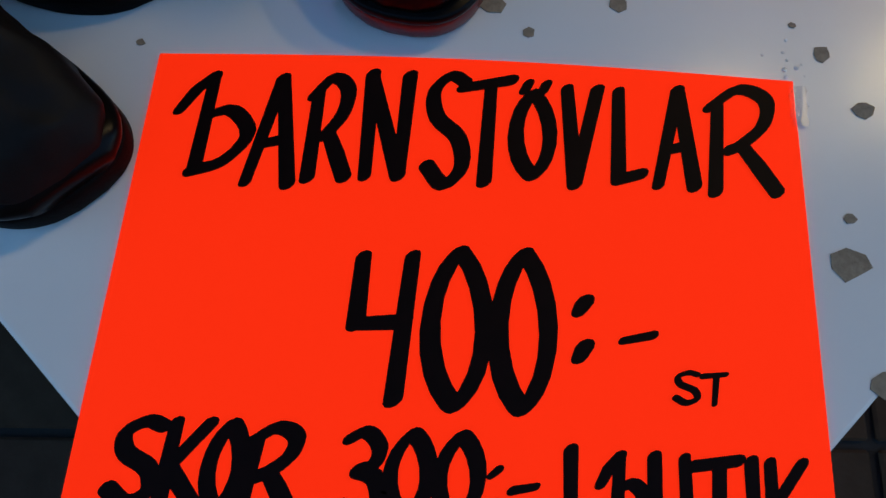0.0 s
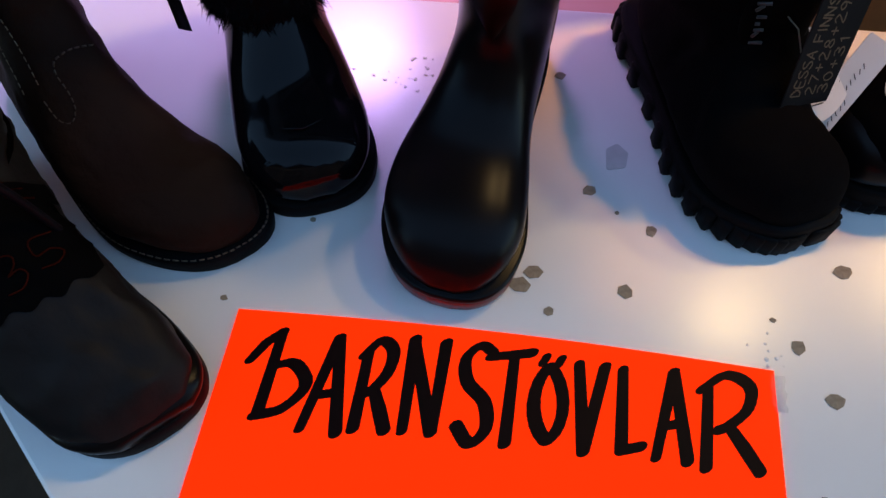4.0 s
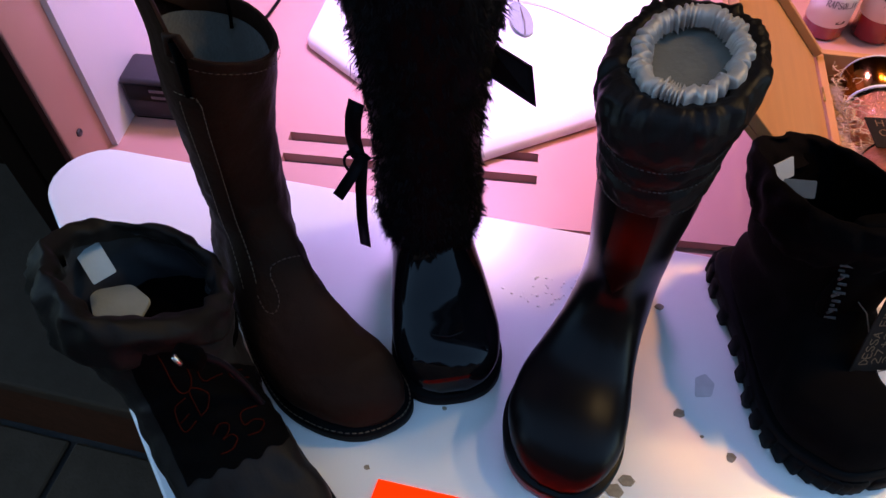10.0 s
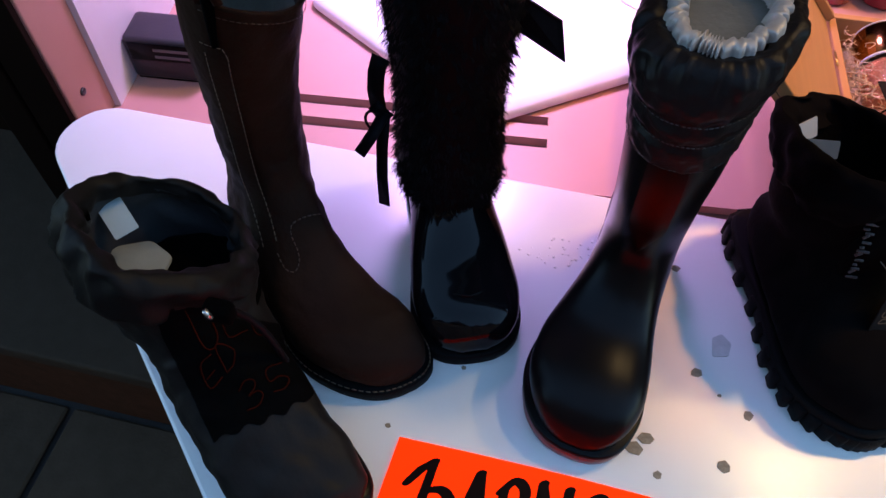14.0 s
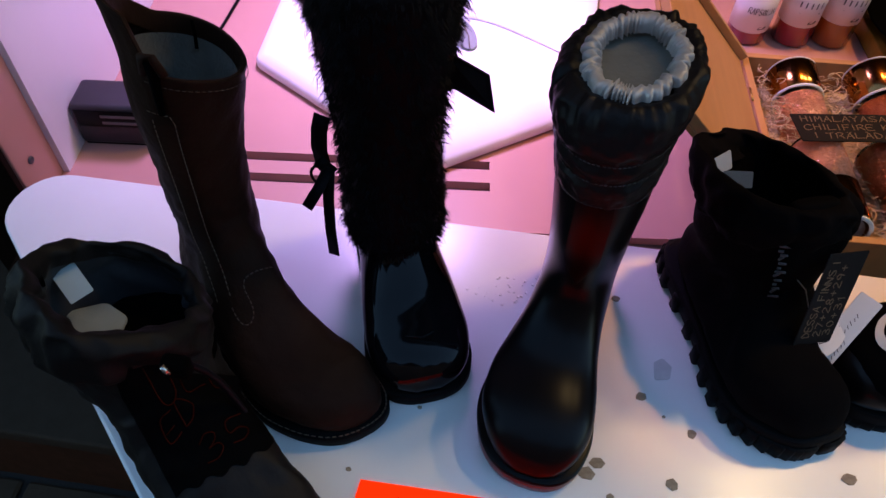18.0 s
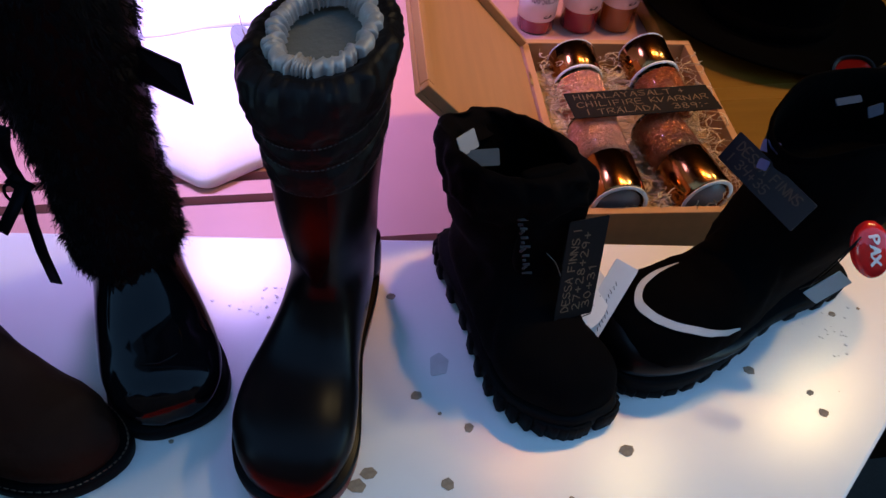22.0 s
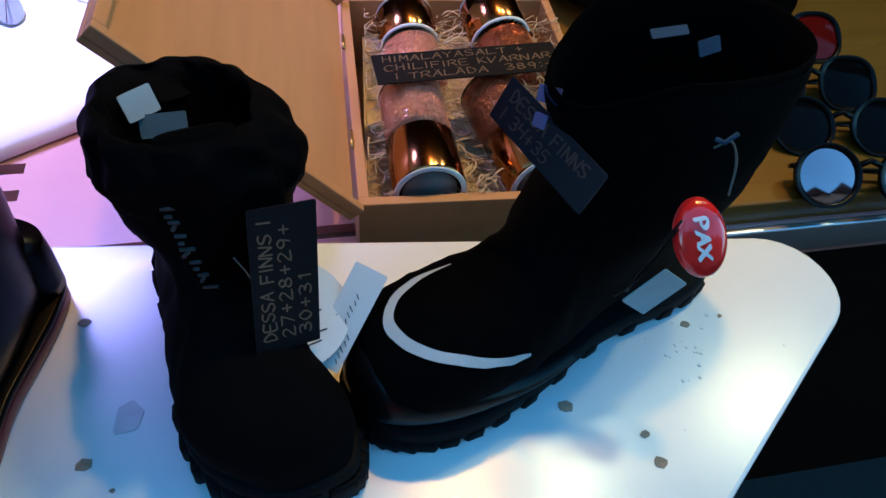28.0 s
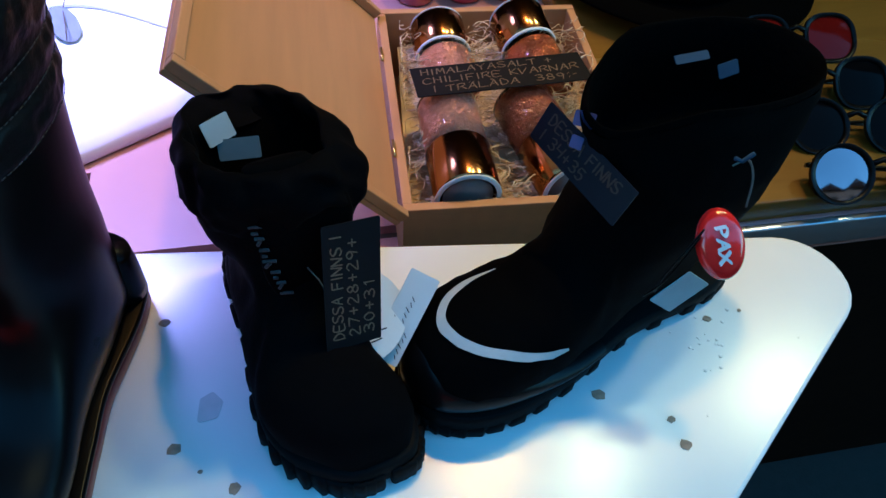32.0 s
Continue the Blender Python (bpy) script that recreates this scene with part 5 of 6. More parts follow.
def embroider(boot):
    """Faded embroidered signs on the black instep panel of the winter boot, and the panel's jagged edge."""
    tree = laid(boot, {"upper"})
    loops = []
    for j in range(33):
        v = -2.5 + 6.4 * j / 32
        end = 15.1 + 0.16 * math.sin(v * 4.3) - 0.05 * (v - 0.8) ** 2
        loop = []
        for k in range(25):
            u = 9.9 + (end - 9.9) * k / 24
            hit, nrm, _, _ = tree.ray_cast(Vector((u * 0.01, v * 0.01, 0.4)), Vector((0, 0, -1)))
            if hit is None:
                hit, nrm, _, _ = tree.find_nearest(Vector((u * 0.01, v * 0.01, 0.08)))
            loop.append(hit + (nrm if nrm.z > 0 else -nrm) * 0.0009)
        loops.append(loop)
    part("instep_panel", rings(loops, False, False, closed=False), TEXTILE, boot, "black textile panel on the instep")
    tree = laid(boot, {"instep_panel", "upper"})
    for glyph, u0, v0, size in ("U", 11.3, -0.9, 1.2), ("L", 10.9, 0.7, 1.1), ("E", 10.9, 2.2, 0.9), ("E", 12.4, -1.5, 0.9), ("D", 12.2, -0.3, 1.0), ("3", 14.4, -0.2, 1.35), ("5", 14.1, 1.6, 1.4):
        for st in GLYPHS[glyph].split("/"):
            v = [float(n) for n in st.split()]
            pts = catmull(list(zip(v[::2], v[1::2])), 4) if len(v) > 5 else list(zip(v[::2], v[1::2]))
            line = []
            for px, py in pts:
                hit, nrm, _, _ = tree.ray_cast(Vector(((u0 - py * size - px * size * 0.2) * 0.01, (v0 + px * size * 1.05) * 0.01, 0.4)), Vector((0, 0, -1)))
                if hit is not None:
                    line.append(hit + Vector((0.0004, 0, 0.0005)))
            if len(line) > 1:
                part("embroidery", tube(line, 0.00045, 5), ORANGE_PRINT, boot, "faded orange embroidered sign")


def mould_marks(boot):
    """Grey moulded marks down the front quarter of the snow boot."""
    tree = laid(boot, {"upper", "cuff", "tongue"})
    back = boot.matrix_basis.inverted()
    turn = back.to_3x3()
    for k in range(7):
        f = k / 6
        p = back @ Vector((0.2605, 0.1510, 0.870)).lerp(Vector((0.2690, 0.1410, 0.828)), f)
        eye = back @ Vector((0.20, -0.14, 1.19))
        hit, nrm, _, _ = tree.ray_cast(eye, (p - eye).normalized())
        p = hit + (eye - hit).normalized() * 0.0012
        q = turn @ Vector((0.0034, -0.0003, 0.0005)) * (0.7 if k % 3 else 1.0)
        r = turn @ Vector((0.0008, -0.0002, -0.0046))
        part("moulded_mark", tube([p - q, p + q], 0.0010, 5, bm=tube([p - q + r, p + r * (0.3 if k % 2 else 1.0)], 0.0010, 5)), MOULDED, boot, "grey moulded mark")



fit_to_view(rain_boot(), top=25.0, low=14.0, turn=-4.46, length=-0.059, instep=(-0.076, -0.012), rim=(-0.104, -0.01, 0.105), along=(0.148, 0.64, 0.68, 0.15, -0.009), aside=(0.92, 0.78, 0.72, 0.54, 0.263),
       wide=(-0.061, -0.101, -0.088, -0.104, 0.003), deep=(0.062, 0.118, 0.159, 0.155, 0.122), foot_aside=(0.51, 0.79, 0.45, 1.15), foot_wide=(-0.179, -0.09, -0.045, -0.131), push=0.03)
fur_boot()
fit_to_view(brown_boot(), top=24.5, low=10.0, turn=-1.72, length=-0.045, instep=(-0.17, -0.048), rim=(-0.81, 0.189, -0.36), along=(0.051, 0.105, 0.148, 0.219, 0.53), aside=(-1.12, -1.23, -1.03, -0.75, -0.213),
       wide=(0.052, 0.087, 0.044, -0.011, -0.041), deep=(0.038, 0.029, 0.017, -0.002, -0.032), foot_aside=(-2.25, -2.31, -1.06, 1.65), foot_wide=(0.033, 0.005, -0.049, -0.125), push=0.32)
winter = fit_to_view(grey_boot(), top=14.0, low=8.0, turn=-0.62, length=0.033, instep=(0.136, 0.032), rim=(0.59, -0.006, -0.49), along=(-0.055, 0.251, 0.7, 0.65, 0.88), aside=(0.017, 0.166, -0.07, -0.155, 0.45),
       wide=(0.014, 0.023, 0.017, -0.07, -0.221), deep=(0.024, -0.003, -0.037, -0.095, -0.179), foot_aside=(-0.98, -0.59, 0.44, 2.03), foot_wide=(-0.069, -0.116, -0.141, -0.086), push=-0.20)
snow = fit_to_view(pac_boot(), top=14.0, low=8.0, turn=3.03, length=0.034, instep=(0.005, 0.196), rim=(1.08, 0.48, -0.044), along=(0.68, 1.15, 1.53, 1.5, 0.52), aside=(1.15, 0.085, -0.71, -0.52, -1.04),
       wide=(0.001, 0.065, 0.101, 0.053, -0.187), deep=(-0.107, -0.058, 0.024, 0.185, 0.45), foot_aside=(-0.31, -1.13, -1.18, 1.69), foot_wide=(0.036, -0.002, -0.061, -0.172), push=0.14)
fit_to_view(tall_boot(), top=17.0, low=10.0, turn=-1.16, length=0.003, instep=(-0.059, 0.129), rim=(0.95, 0.038, -0.044), along=(0.94, 0.77, 0.37, -0.051, -0.39), aside=(-0.21, 0.192, 0.51, 0.59, 0.64),
       wide=(0.119, 0.151, 0.11, 0.025, -0.056), deep=(0.172, 0.161, 0.104, 0.031, -0.026), foot_aside=(-0.286, 0.034, 0.97, 0.96), foot_wide=(-0.035, -0.093, -0.123, -0.141), push=0.01)
embroider(winter)
mould_marks(snow)


# ---- window display ----
def grinder(x, y, turn, z, filling, label, rise=0, ring=True, top=0.052):
    """A glass spice grinder with a copper cap, lying on its side; the cap points along +y before the turn."""
    g = thing("spice_grinder", pose(x, y, z, rise, 0, turn), label, "spice grinder", "spice grinders in the box")
    lie = pose(0, 0, 0, -90)
    part("filling", lathe([(0.0, -0.052), (0.0235, -0.052), (0.0245, -0.045), (0.0245, -0.004), (0.0, -0.003)], 36, cap0=False, cap1=False), filling, g, m=lie)
    part("glass_jar", lathe([(0.0, -0.056), (0.024, -0.056), (0.0265, -0.053), (0.0265, 0.0), (0.0255, 0.002)], 40, cap0=False, cap1=False), JAR_GLASS, g, "clear glass jar", m=lie)
    cap = part("cap", lathe([(0.0265, 0.0025), (0.0275, 0.004), (0.0275, top - 0.002), (0.0265, top), (0.0235, top), (0.0230, top - 0.0025), (0.0, top - 0.0025)], 48, cap0=False, cap1=False), COPPER, g, "polished copper cap", m=lie)
    part("cap_disc", lathe([(0.0, top - 0.0022), (0.0205, top - 0.0022), (0.0205, top - 0.0008), (0.0, top - 0.0008)], 40, cap0=False, cap1=False), DISC_GREY, cap, "grey disc in the cap")
    part("cap_rim", lathe([(0.0232, top), (0.0272, top), (0.0272, top + 0.001), (0.0232, top + 0.001)], 48, cap0=False, cap1=False), WHITE_CARD, cap)
    if ring:
        part("collar", lathe([(0.0262, 0.0), (0.0278, 0.0005), (0.0278, 0.0025), (0.0262, 0.003)], 48, cap0=False, cap1=False), WHITE_CARD, g, "white ring", m=lie)
    return g


JAR_GLASS = mat("clear jar glass", (0.95, 0.96, 0.95), 0.03, vary=0.02, scale=10, bump=0)
shader(JAR_GLASS).inputs["Transmission Weight"].default_value = 1.0
shader(JAR_GLASS).inputs["IOR"].default_value = 1.2
DISC_GREY = mat("grey plastic disc", (0.22, 0.22, 0.22), 0.4, vary=0.2, scale=60, bump=0.05)


def gift_box():
    b = thing("wooden_gift_box", pose(0.338, 0.287, LED, 0, 0, 3), "open pale pine gift box with its hinged lid tilted back", "gift box")
    W, D, H, T = 0.203, 0.277, 0.082, 0.008
    part("front_board", box((0, 0, 0), (W, T, H), 0.001), PINE, b, smooth=False)
    part("back_board", box((0, D - T, 0), (W, D, H), 0.001), PINE, b, smooth=False)
    part("side_board", box((0, T, 0), (T, D - T, H - 0.0005), 0.001), PINE, b, smooth=False)
    part("side_board", box((W - T, T, 0), (W, D - T, H - 0.0005), 0.001), PINE, b, smooth=False)
    part("bottom_board", box((T, T, 0), (W - T, D - T, 0.005)), PINE, b, smooth=False)
    lid = part("lid", box((-0.005, -0.002, 0.0), (0.0, D, W), 0.001), PINE, b, smooth=False, m=pose(-0.003, -0.010, H + 0.000, 0, -43.6, 0))
    part("lid_rim", box((0.0002, -0.002, 0.0), (0.009, 0.005, W), 0.001), PINE, lid, smooth=False)
    part("lid_rim", box((0.0002, D - 0.008, 0.0), (0.009, D, W), 0.001), PINE, lid, smooth=False)
    part("lid_rim", box((0.0002, 0.0052, W - 0.008), (0.009, D - 0.0082, W), 0.001), PINE, lid, smooth=False)
    for y in (0.07, 0.20):
        part("hinge", tube([(-0.001, y - 0.010, H + 0.001), (-0.001, y, H + 0.001), (-0.001, y + 0.010, H + 0.001)], 0.0014, 8), BRASS, b, "small brass hinge")
    return b


def wood_wool():
    rnd = random.Random(21)
    bm = bmesh.new()
    for _ in range(1900):
        x, y = rnd.uniform(0.350, 0.523), rnd.uniform(0.302, 0.550)
        z = LED + 0.048 + rnd.uniform(-0.012, 0.026) + 0.010 * (x < 0.362 or y < 0.318 or x > 0.510)
        a = rnd.uniform(0, 6.28)
        ln, curl = rnd.uniform(0.015, 0.05), rnd.uniform(-3, 3)
        pts = []
        for k in range(7):
            f = k / 6
            t = a + curl * f
            pts.append((x, y, z + 0.006 * math.sin(3 * f + a)))
            x += ln / 6 * math.cos(t)
            y += ln / 6 * math.sin(t)
            x, y = min(max(x, 0.346), 0.527), min(max(y, 0.298), 0.553)
        tube(pts, rnd.uniform(0.0003, 0.0007), 3, bm)
    tagged(part("wood_wool", bm, WOOL), "curly pale wood wool packed in the gift box", "wood wool", kind="stuff")
    bm = bmesh.new()
    bmesh.ops.create_grid(bm, x_segments=30, y_segments=40, size=0.5)
    for v in bm.verts:
        v.co = Vector((v.co.x * 0.185 + 0.4365, v.co.y * 0.259 + 0.4255, LED + 0.046 + 0.008 * noise.noise(Vector((v.co.x * 9, v.co.y * 12, 3)))))
    tagged(part("wood_wool_bed", bm, WOOL), "matted bed of pale wood wool", "wood wool", kind="stuff")


gift_box()
wood_wool()
grinder(0.386, 0.356, 185, LED + 0.080, SALT, "glass grinder of pink salt with copper cap", -3, False)
grinder(0.388, 0.512, 6, LED + 0.061, SALT, "glass grinder of pink salt with copper cap", 10, top=0.041)
grinder(0.463, 0.364, 196, LED + 0.080, CHILI, "glass grinder of red chili with copper cap", -3, False)
grinder(0.471, 0.505, 12, LED + 0.075, CHILI, "glass grinder of red chili with copper cap", 12, top=0.043)


def box_card():
    c = thing("price_card", pose(0, 0, 0), "black price card hand-lettered in gold, across the grinders", "price card")
    card("board", (0.354, 0.386, 0.7625), (0.505, 0.403, 0.7675), (0.353, 0.430, 0.7585), BLACK_CARD, c, (("HIMALAYASALT +", 0.86), ("CHILIFIRE KVARNAR", 1.0), (" I TRÄLÅDA  389:-", 0.97)), GOLD_INK, stroke=0.0013, margin=0.05)
    return c


box_card()


def cloth_bag():
    c = thing("cloth_bag", pose(-0.045, 0.63, LED), "bright white folded cotton bag with a paper tag", "cloth bag")
    out = rounded([(0.030, -0.248), (0.205, -0.120), (0.222, 0.24), (-0.225, 0.25), (-0.212, -0.095)], [0.02, 0.03, 0.04, 0.04, 0.02], 8)
    loops = []
    for g, z in ((0.985, 0.0), (1.0, 0.004), (1.0, 0.010), (0.985, 0.016), (0.9, 0.022), (0.75, 0.027), (0.5, 0.031), (0.25, 0.033), (0.05, 0.034)):
        loops.append([(x * g, y * g, z + (0.004 * noise.noise(Vector((x * g * 14, y * g * 14, 2))) if z > 0.012 else 0)) for x, y in out])
    part("cloth", rings(loops), WHITE_CLOTH, c)
    fold = [(-0.20, 0.02, 0.030), (-0.08, -0.02, 0.0335), (0.05, 0.015, 0.0355), (0.19, -0.04, 0.027)]
    part("fold", tube([tuple(p) for p in catmull(fold, 6)], 0.004, 8, taper=lambda u: 0.3 + 0.7 * math.sin(math.pi * u)), WHITE_CLOTH, c)
    tg = part("paper_tag", lathe([(0.0, 0.0), (0.026, 0.0), (0.026, 0.0008), (0.0, 0.0008)], 40, cap0=False, cap1=False), INSOLE, c, "oval grey paper tag", False)
    tg.matrix_basis = pose(0.045, -0.03, 0.040, 14, 6, 30) @ Matrix.Diagonal((0.55, 1, 1, 1))
    part("tag_string", tube([(0.055, -0.06, 0.041), (0.052, -0.045, 0.047), (0.040, -0.01, 0.044), (0.03, 0.03, 0.036)], 0.0006, 6), STITCH, c)
    return c


cloth_bag()


def bottle(x, y, material, text, label, high=0.0):
    b = thing("bottle", pose(x, y, LED, 0, 0, 8), label, "bottle", "bottles behind the box")
    part("glass", lathe([(0.0, 0.0), (0.022, 0.0), (0.0255, 0.003), (0.0255, 0.105), (0.022, 0.118), (0.011, 0.135), (0.0095, 0.165), (0.0, 0.165)], 40, cap0=False, cap1=False), material, b)
    part("stopper", lathe([(0.0, 0.160), (0.0112, 0.160), (0.0112, 0.184), (0.0, 0.186)], 24, cap0=False, cap1=False), DARK_PLASTIC, b, "black stopper")
    lab = part("paper_label", lathe([(0.0257, 0.020 + high), (0.0260, 0.020 + high), (0.0260, 0.082 + high), (0.0257, 0.082 + high)], 40, cap0=False, cap1=False), PAPER_LABEL, b, "white paper label")
    bm = bmesh.new()
    if text:
        lettering(text, -0.018, 0.048, 0.036, 0.0085, 0.0012, bm, 0, 0.3)
    else:
        for k in range(5):
            ribbon([(-0.016 + k * 0.007, 0.049), (-0.016 + k * 0.007, 0.056)], 0.0022, bm, 0.00001 * k)
        ribbon([(-0.013, 0.041), (0.012, 0.041)], 0.0025, bm)
    ribbon([(0.004, 0.028), (0.011, 0.028)], 0.006, bm, 0.0001)
    for v in bm.verts:
        x0, z0, lift = v.co.x, v.co.y, v.co.z
        r = 0.0262 + lift
        v.co = Vector((r * math.sin(x0 / 0.0262), -r * math.cos(x0 / 0.0262), z0 + high))
    part("print", bm, GREY_PRINT, lab, "grey printed lettering")
    return b


bottle(0.372, 0.722, SYRUP, "RAPSOLJA", "dark red bottle with a lettered white paper label")
bottle(0.433, 0.728, SYRUP, "", "dark red bottle with a white paper label", 0.012)
bottle(0.486, 0.734, OIL, "", "amber bottle with a white paper label", 0.018)


def crate():
    c = thing("wooden_crate", pose(0.53, 0.91, LED, 0, 0, 6), "plain pine crate standing behind the bottles", "crate")
    for k in range(4):
        part("slat", box((0.0, 0.0, 0.002 + k * 0.036), (0.30, 0.009, 0.033 + k * 0.036), 0.001), PINE, c, smooth=False)
    for x in (0.0, 0.285):
        part("post", box((x, 0.0095, 0.0), (x + 0.015, 0.0245, 0.145), 0.001), PINE, c, smooth=False)
    part("back", box((0.0, 0.17, 0.0), (0.30, 0.178, 0.145), 0.001), PINE, c, smooth=False)
    return c


crate()


def shelf_board():
    b = thing("display_board", SKEW, "golden pine display board on the window ledge", "board")
    part("board", box((0.560, 0.273, LED + 0.0005), (1.60, 0.74, LED + 0.026), 0.002), YELLOW_BOARD, b, smooth=False)
    return b


shelf_board()
BRD = LED + 0.026


def hat():
    h = thing("hat", pose(0.690, 0.722, BRD), "wide-brimmed black felt hat lying on the display board", "hat")
    n = 64
    loops = []
    for r, z in ((0.092, 0.004), (0.125, 0.004), (0.170, 0.010), (0.1715, 0.012), (0.170, 0.014), (0.120, 0.009), (0.095, 0.011), (0.090, 0.02), (0.087, 0.07), (0.080, 0.105), (0.055, 0.118), (0.02, 0.112)):
        loops.append([(r * math.cos(6.2832 * k / n), r * 0.92 * math.sin(6.2832 * k / n), z + (0.008 * math.sin(2 * 6.2832 * k / n) + 0.008 if r > 0.11 else 0)) for k in range(n)])
    part("felt", rings(loops, False, True), FELT, h)
    part("band", lathe([(0.0920, 0.014), (0.0930, 0.016), (0.0912, 0.038), (0.0902, 0.038)], 64, cap0=False, cap1=False), FELT, h, "black felt band", m=Matrix.Diagonal((1, 0.92, 1, 1)))
    return h


hat()


def sunglasses(x, y, turn, lens, label, square=2.0, tilt=36):
    """A pair with round lenses standing on its folded temples, facing the street."""
    s = thing("sunglasses", pose(x, y, BRD, 0, 0, turn), label, "sunglasses", "sunglasses on the display board")
    e = 2 / square

    def oval(cx, r, yy, n=36):
        return [(cx + r * math.copysign(abs(math.cos(6.2832 * k / n)) ** e, math.cos(6.2832 * k / n)), yy, 0.027 + 0.92 * r * math.copysign(abs(math.sin(6.2832 * k / n)) ** e, math.sin(6.2832 * k / n))) for k in range(n)]
    lean = pose(0, 0, 0.001, -90 + tilt)
    for cx in (-0.039, 0.039):
        rim = part("rim", rings([oval(cx, 0.0310, -0.002), oval(cx, 0.0310, 0.002), oval(cx, 0.0265, 0.002), oval(cx, 0.0265, -0.002), oval(cx, 0.0310, -0.002)], False, False), DARK_PLASTIC, s, m=lean)
        part("lens", rings([oval(cx, 0.0268, 0.0), oval(cx, 0.018, -0.0012), oval(cx, 0.007, -0.0018)], False, True), lens, s, m=lean)
    part("bridge", tube([(-0.0095, 0, 0.037), (0.0, -0.001, 0.041), (0.0095, 0, 0.037)], 0.0028, 8), DARK_PLASTIC, s, m=lean)
    for side in (-1, 1):
        part("temple", tube([(side * 0.069, 0.002, 0.036), (side * 0.067, 0.012, 0.036), (side * 0.02, 0.016, 0.035), (-side * 0.050, 0.018, 0.032)], 0.0022, 8), DARK_PLASTIC, s, m=lean)
    return s


sunglasses(0.782, 0.334, -2, LENS_MIRROR, "round black sunglasses with mirrored lenses", 2.0, 41)
sunglasses(0.790, 0.402, -1, LENS, "round black sunglasses with dark lenses")
sunglasses(0.789, 0.468, 2, LENS, "black sunglasses with dark lenses", 2.5)
sunglasses(0.789, 0.548, 3, LENS_RED, "black sunglasses with glossy red lenses", 2.6)


def device():
    d = thing("power_adapter", SKEW @ pose(-0.4085, 0.418, LED), "dark grey power adapter standing on the ledge at the side panel", "power adapter")
    part("housing", box((0.0005, 0.0, 0.003), (0.088, 0.048, 0.058), 0.005), ADAPTER, d)
    part("base", box((0.003, 0.003, 0.0), (0.085, 0.045, 0.004), 0.001), DARK_PLASTIC, d)
    part("front_panel", box((0.006, -0.0012, 0.030), (0.083, 0.0002, 0.053), 0.001), DARK_PLASTIC, d, "black front panel")
    for k in range(2):
        part("print", box((0.034, -0.0020, 0.044 - k * 0.009), (0.076, -0.0010, 0.0475 - k * 0.009)), GREY_PRINT, d, "grey print line", smooth=False)
    cable = [(0.040, 0.047, 0.030), (0.055, 0.075, 0.040), (0.075, 0.12, 0.020), (0.10, 0.19, 0.004), (0.12, 0.33, 0.0025)]
    part("cable", tube([tuple(p) for p in catmull(cable, 6)], 0.0022, 8), DARK_PLASTIC, d, "black cable")
    return d


device()


def glue_spot():
    g = part("glue_stain", slab(rounded([(-0.006, -0.010), (0.006, -0.007), (0.008, 0.004), (0.001, 0.011), (-0.006, 0.006)], 0.002, 4), 0.0, 0.0005), GUM, m=pose(0.214, 0.122, TOP + 0.0002), smooth=False)
    tagged(g, "translucent dried glue stain on the table", "stain")
    rnd = random.Random(9)
    # glossy white beads, added where small glints show on table and tape
    bm = bmesh.new()
    for _ in range(26):
        x, y = rnd.gauss(0.535, 0.024), rnd.gauss(0.158, 0.024)
        x = min(x, y + 0.445)
        r = rnd.uniform(0.0006, 0.0015)
        bmesh.ops.create_icosphere(bm, subdivisions=2, radius=r, matrix=Matrix.Translation((x, y, TOP + r * 0.3)) @ Matrix.Diagonal((1, 1, 0.3, 1)))
    for _ in range(14):
        x, y = rnd.gauss(0.294, 0.007), rnd.gauss(-0.006, 0.007)
        r = rnd.uniform(0.0006, 0.0013)
        bmesh.ops.create_icosphere(bm, subdivisions=2, radius=r, matrix=Matrix.Translation((x, y, TOP + r * 0.3)) @ Matrix.Diagonal((1, 1, 0.3, 1)))
    tagged(part("droplets", bm, GLINT), "scattered tiny glossy white beads added for the table's glints", "droplets", kind="stuff")
    bm = bmesh.new()
    for _ in range(40):
        x, y = rnd.gauss(0.088, 0.020), rnd.gauss(0.176, 0.009)
        k = 5
        r = rnd.uniform(0.0008, 0.0022)
        a0 = rnd.uniform(0, 6)
        slab([(x + r * rnd.uniform(0.5, 1.2) * math.cos(a0 + 6.28 * i / k), y + r * rnd.uniform(0.5, 1.0) * math.sin(a0 + 6.28 * i / k)) for i in range(k)], TOP + 0.0002, TOP + 0.0004, bm=bm)
    tagged(part("scuff_marks", bm, SCUFF), "faint grey scuff marks on the white table", "scuffs", kind="stuff")


glue_spot()


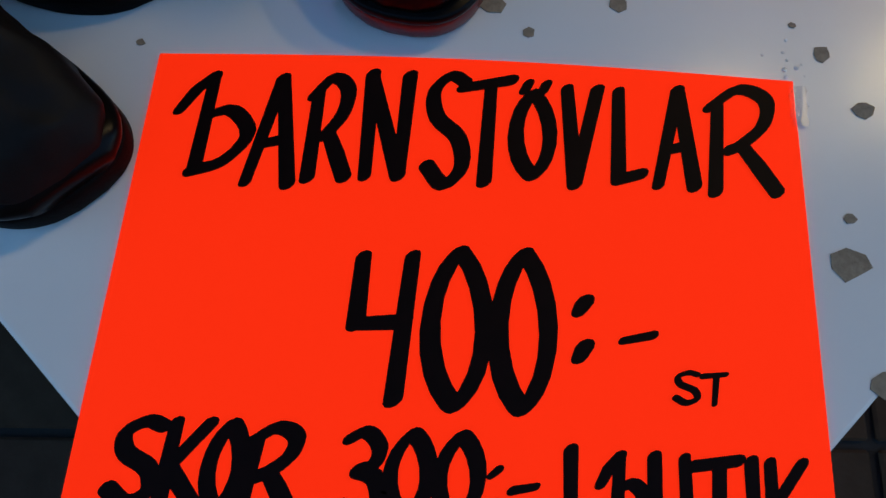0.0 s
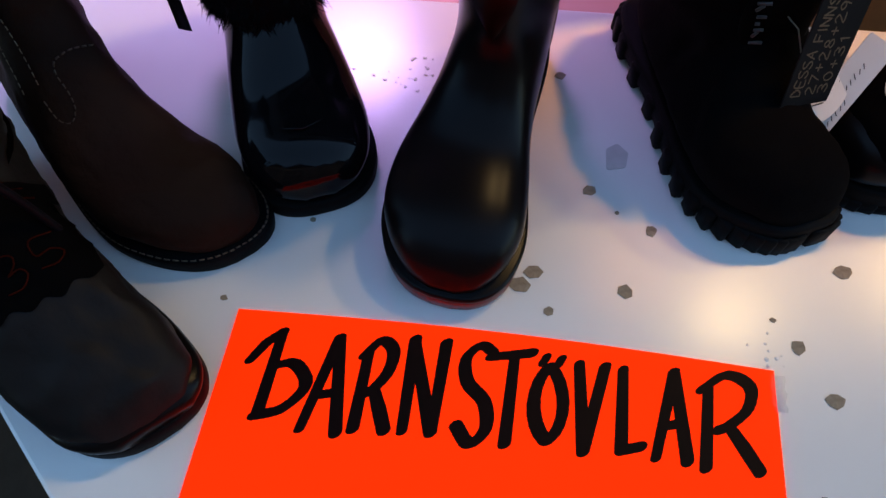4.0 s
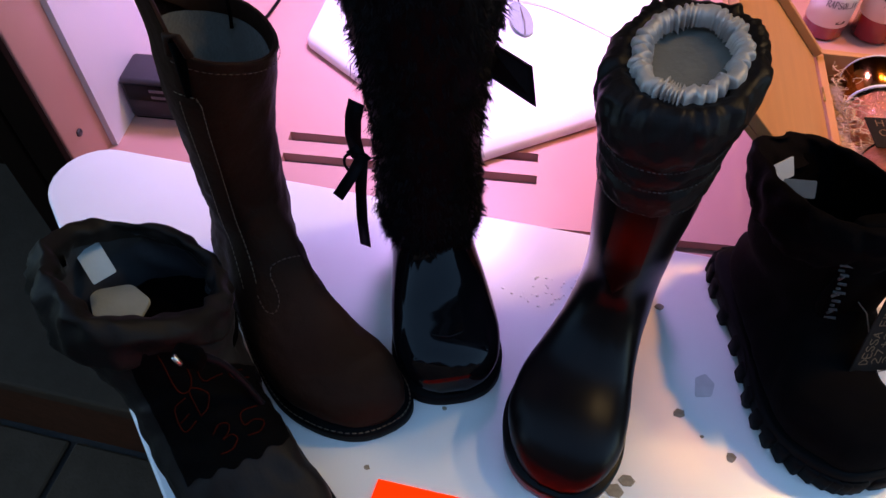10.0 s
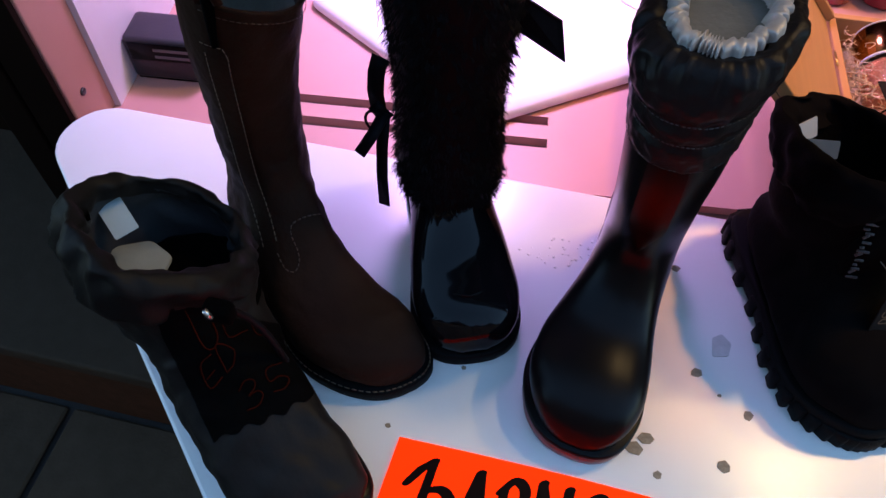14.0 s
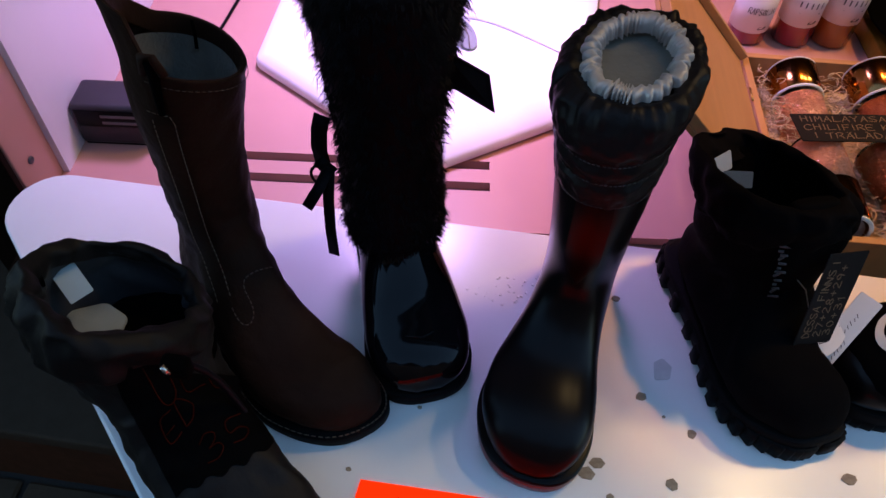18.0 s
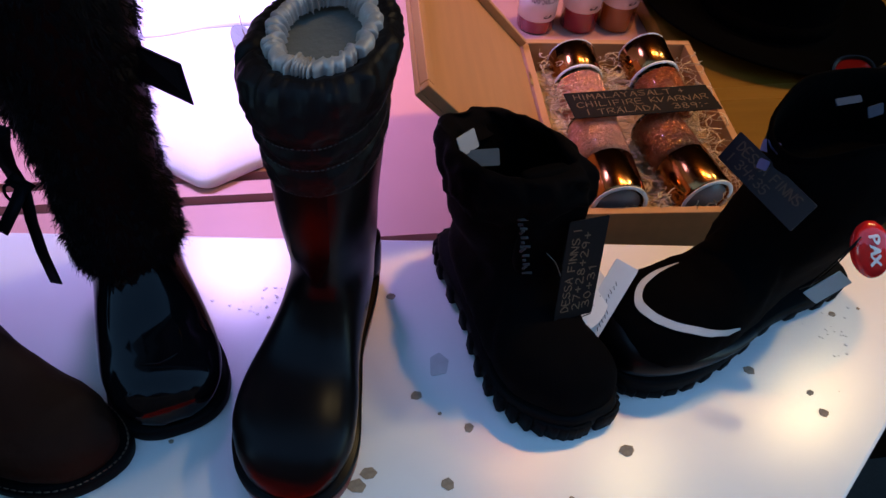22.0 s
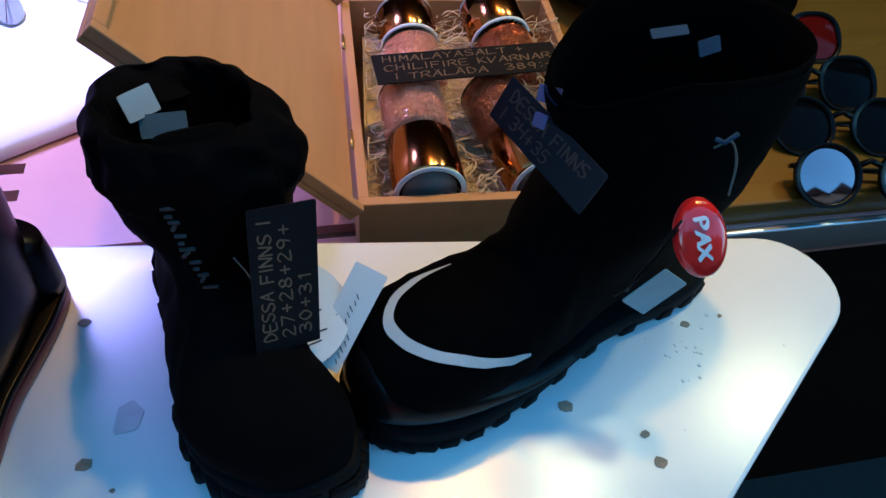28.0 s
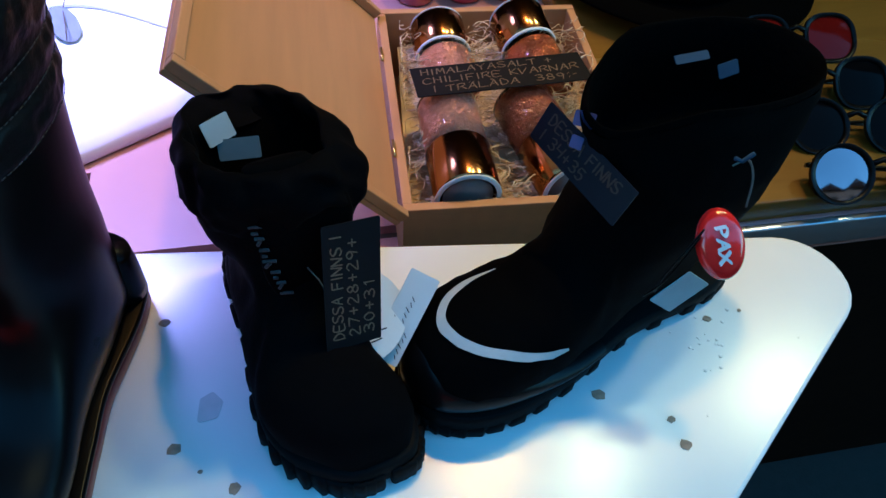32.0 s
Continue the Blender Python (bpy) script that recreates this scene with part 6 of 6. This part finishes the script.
# ---- paving ----
def paving():
    pave = tagged(new("pavement"), "grey concrete pavers of the street with dark joints", "paving", kind="structure")
    size, gap = 0.35, 0.012
    bm = box((-size / 2 + gap / 2, -size / 2 + gap / 2, -0.011), (size / 2 - gap / 2, size / 2 - gap / 2, 0.0), 0.004, 1)
    first = part("paver", bm, PAVER, pave, smooth=False)
    k = 0
    for i in range(-7, 6):
        for j in range(0, 12):
            x, y = -0.668 + size * (i + 0.5), 0.188 - size * (j + 0.5)
            ob = first if k == 0 else new("paver", first.data)
            ob.parent = pave
            ob.matrix_basis = pose(x, y, 0.0015 * math.sin(i * 3.1 + j * 1.7))
            k += 1


def far_paving():
    """The rest of the street's pavers, joined."""
    verts, faces = [], []
    size, gap, h = 0.35, 0.006, 0.0
    for i in range(-26, 30):
        for j in range(0, 38):
            if -7 <= i < 6 and j < 12:
                continue
            x, y = -0.668 + size * i, 0.188 - size * j
            n = len(verts)
            for z, g in ((-0.011, gap), (0.0, gap)):
                verts += [(x + g, y - size + g, z), (x + size - g, y - size + g, z), (x + size - g, y - g, z), (x + g, y - g, z)]
            faces += [(n + 4, n + 5, n + 6, n + 7)] + [(n + k, n + (k + 1) % 4, n + 4 + (k + 1) % 4, n + 4 + k) for k in range(4)]
    me = bpy.data.meshes.new("far_pavers")
    me.from_pydata(verts, [], faces)
    me.materials.append(PAVER)
    tagged(new("far_pavers", me), "grey concrete pavers further along the street", "paving", kind="stuff")


def street():
    """The row of unseen houses across the street, which the glossy things mirror; sized and darkened to limit the sky.
    """
    rnd = random.Random(5)
    x = -16.0
    while x < 18:
        w, h = rnd.uniform(4.5, 7.5), rnd.uniform(7.8, 9.6)
        hs = thing("house", pose(x, -9.0, 0), "unseen dark brick town house, sized to limit the sky", "house", "houses across the street")
        part("wall", box((0, -6, 0), (w - 0.05, 0, h)), BRICK_DARK, hs, smooth=False)
        roof = bmesh.new()
        rings([[(0, 0.3, h), (w / 2, 0.3, h + w * 0.35), (w - 0.05, 0.3, h)], [(0, -6, h), (w / 2, -6, h + w * 0.35), (w - 0.05, -6, h)]], bm=roof)
        part("roof", roof, DARK_WALL, hs, smooth=False)
        for i in range(int(w / 1.6)):
            for j in range(int(h / 2.8)):
                part("window", box((0.5 + i * 1.5, 0.002, 1.0 + j * 2.7), (1.35 + i * 1.5, 0.05, 2.4 + j * 2.7)), LENS, hs, smooth=False)
        x += w


street()
far_paving()
paving()
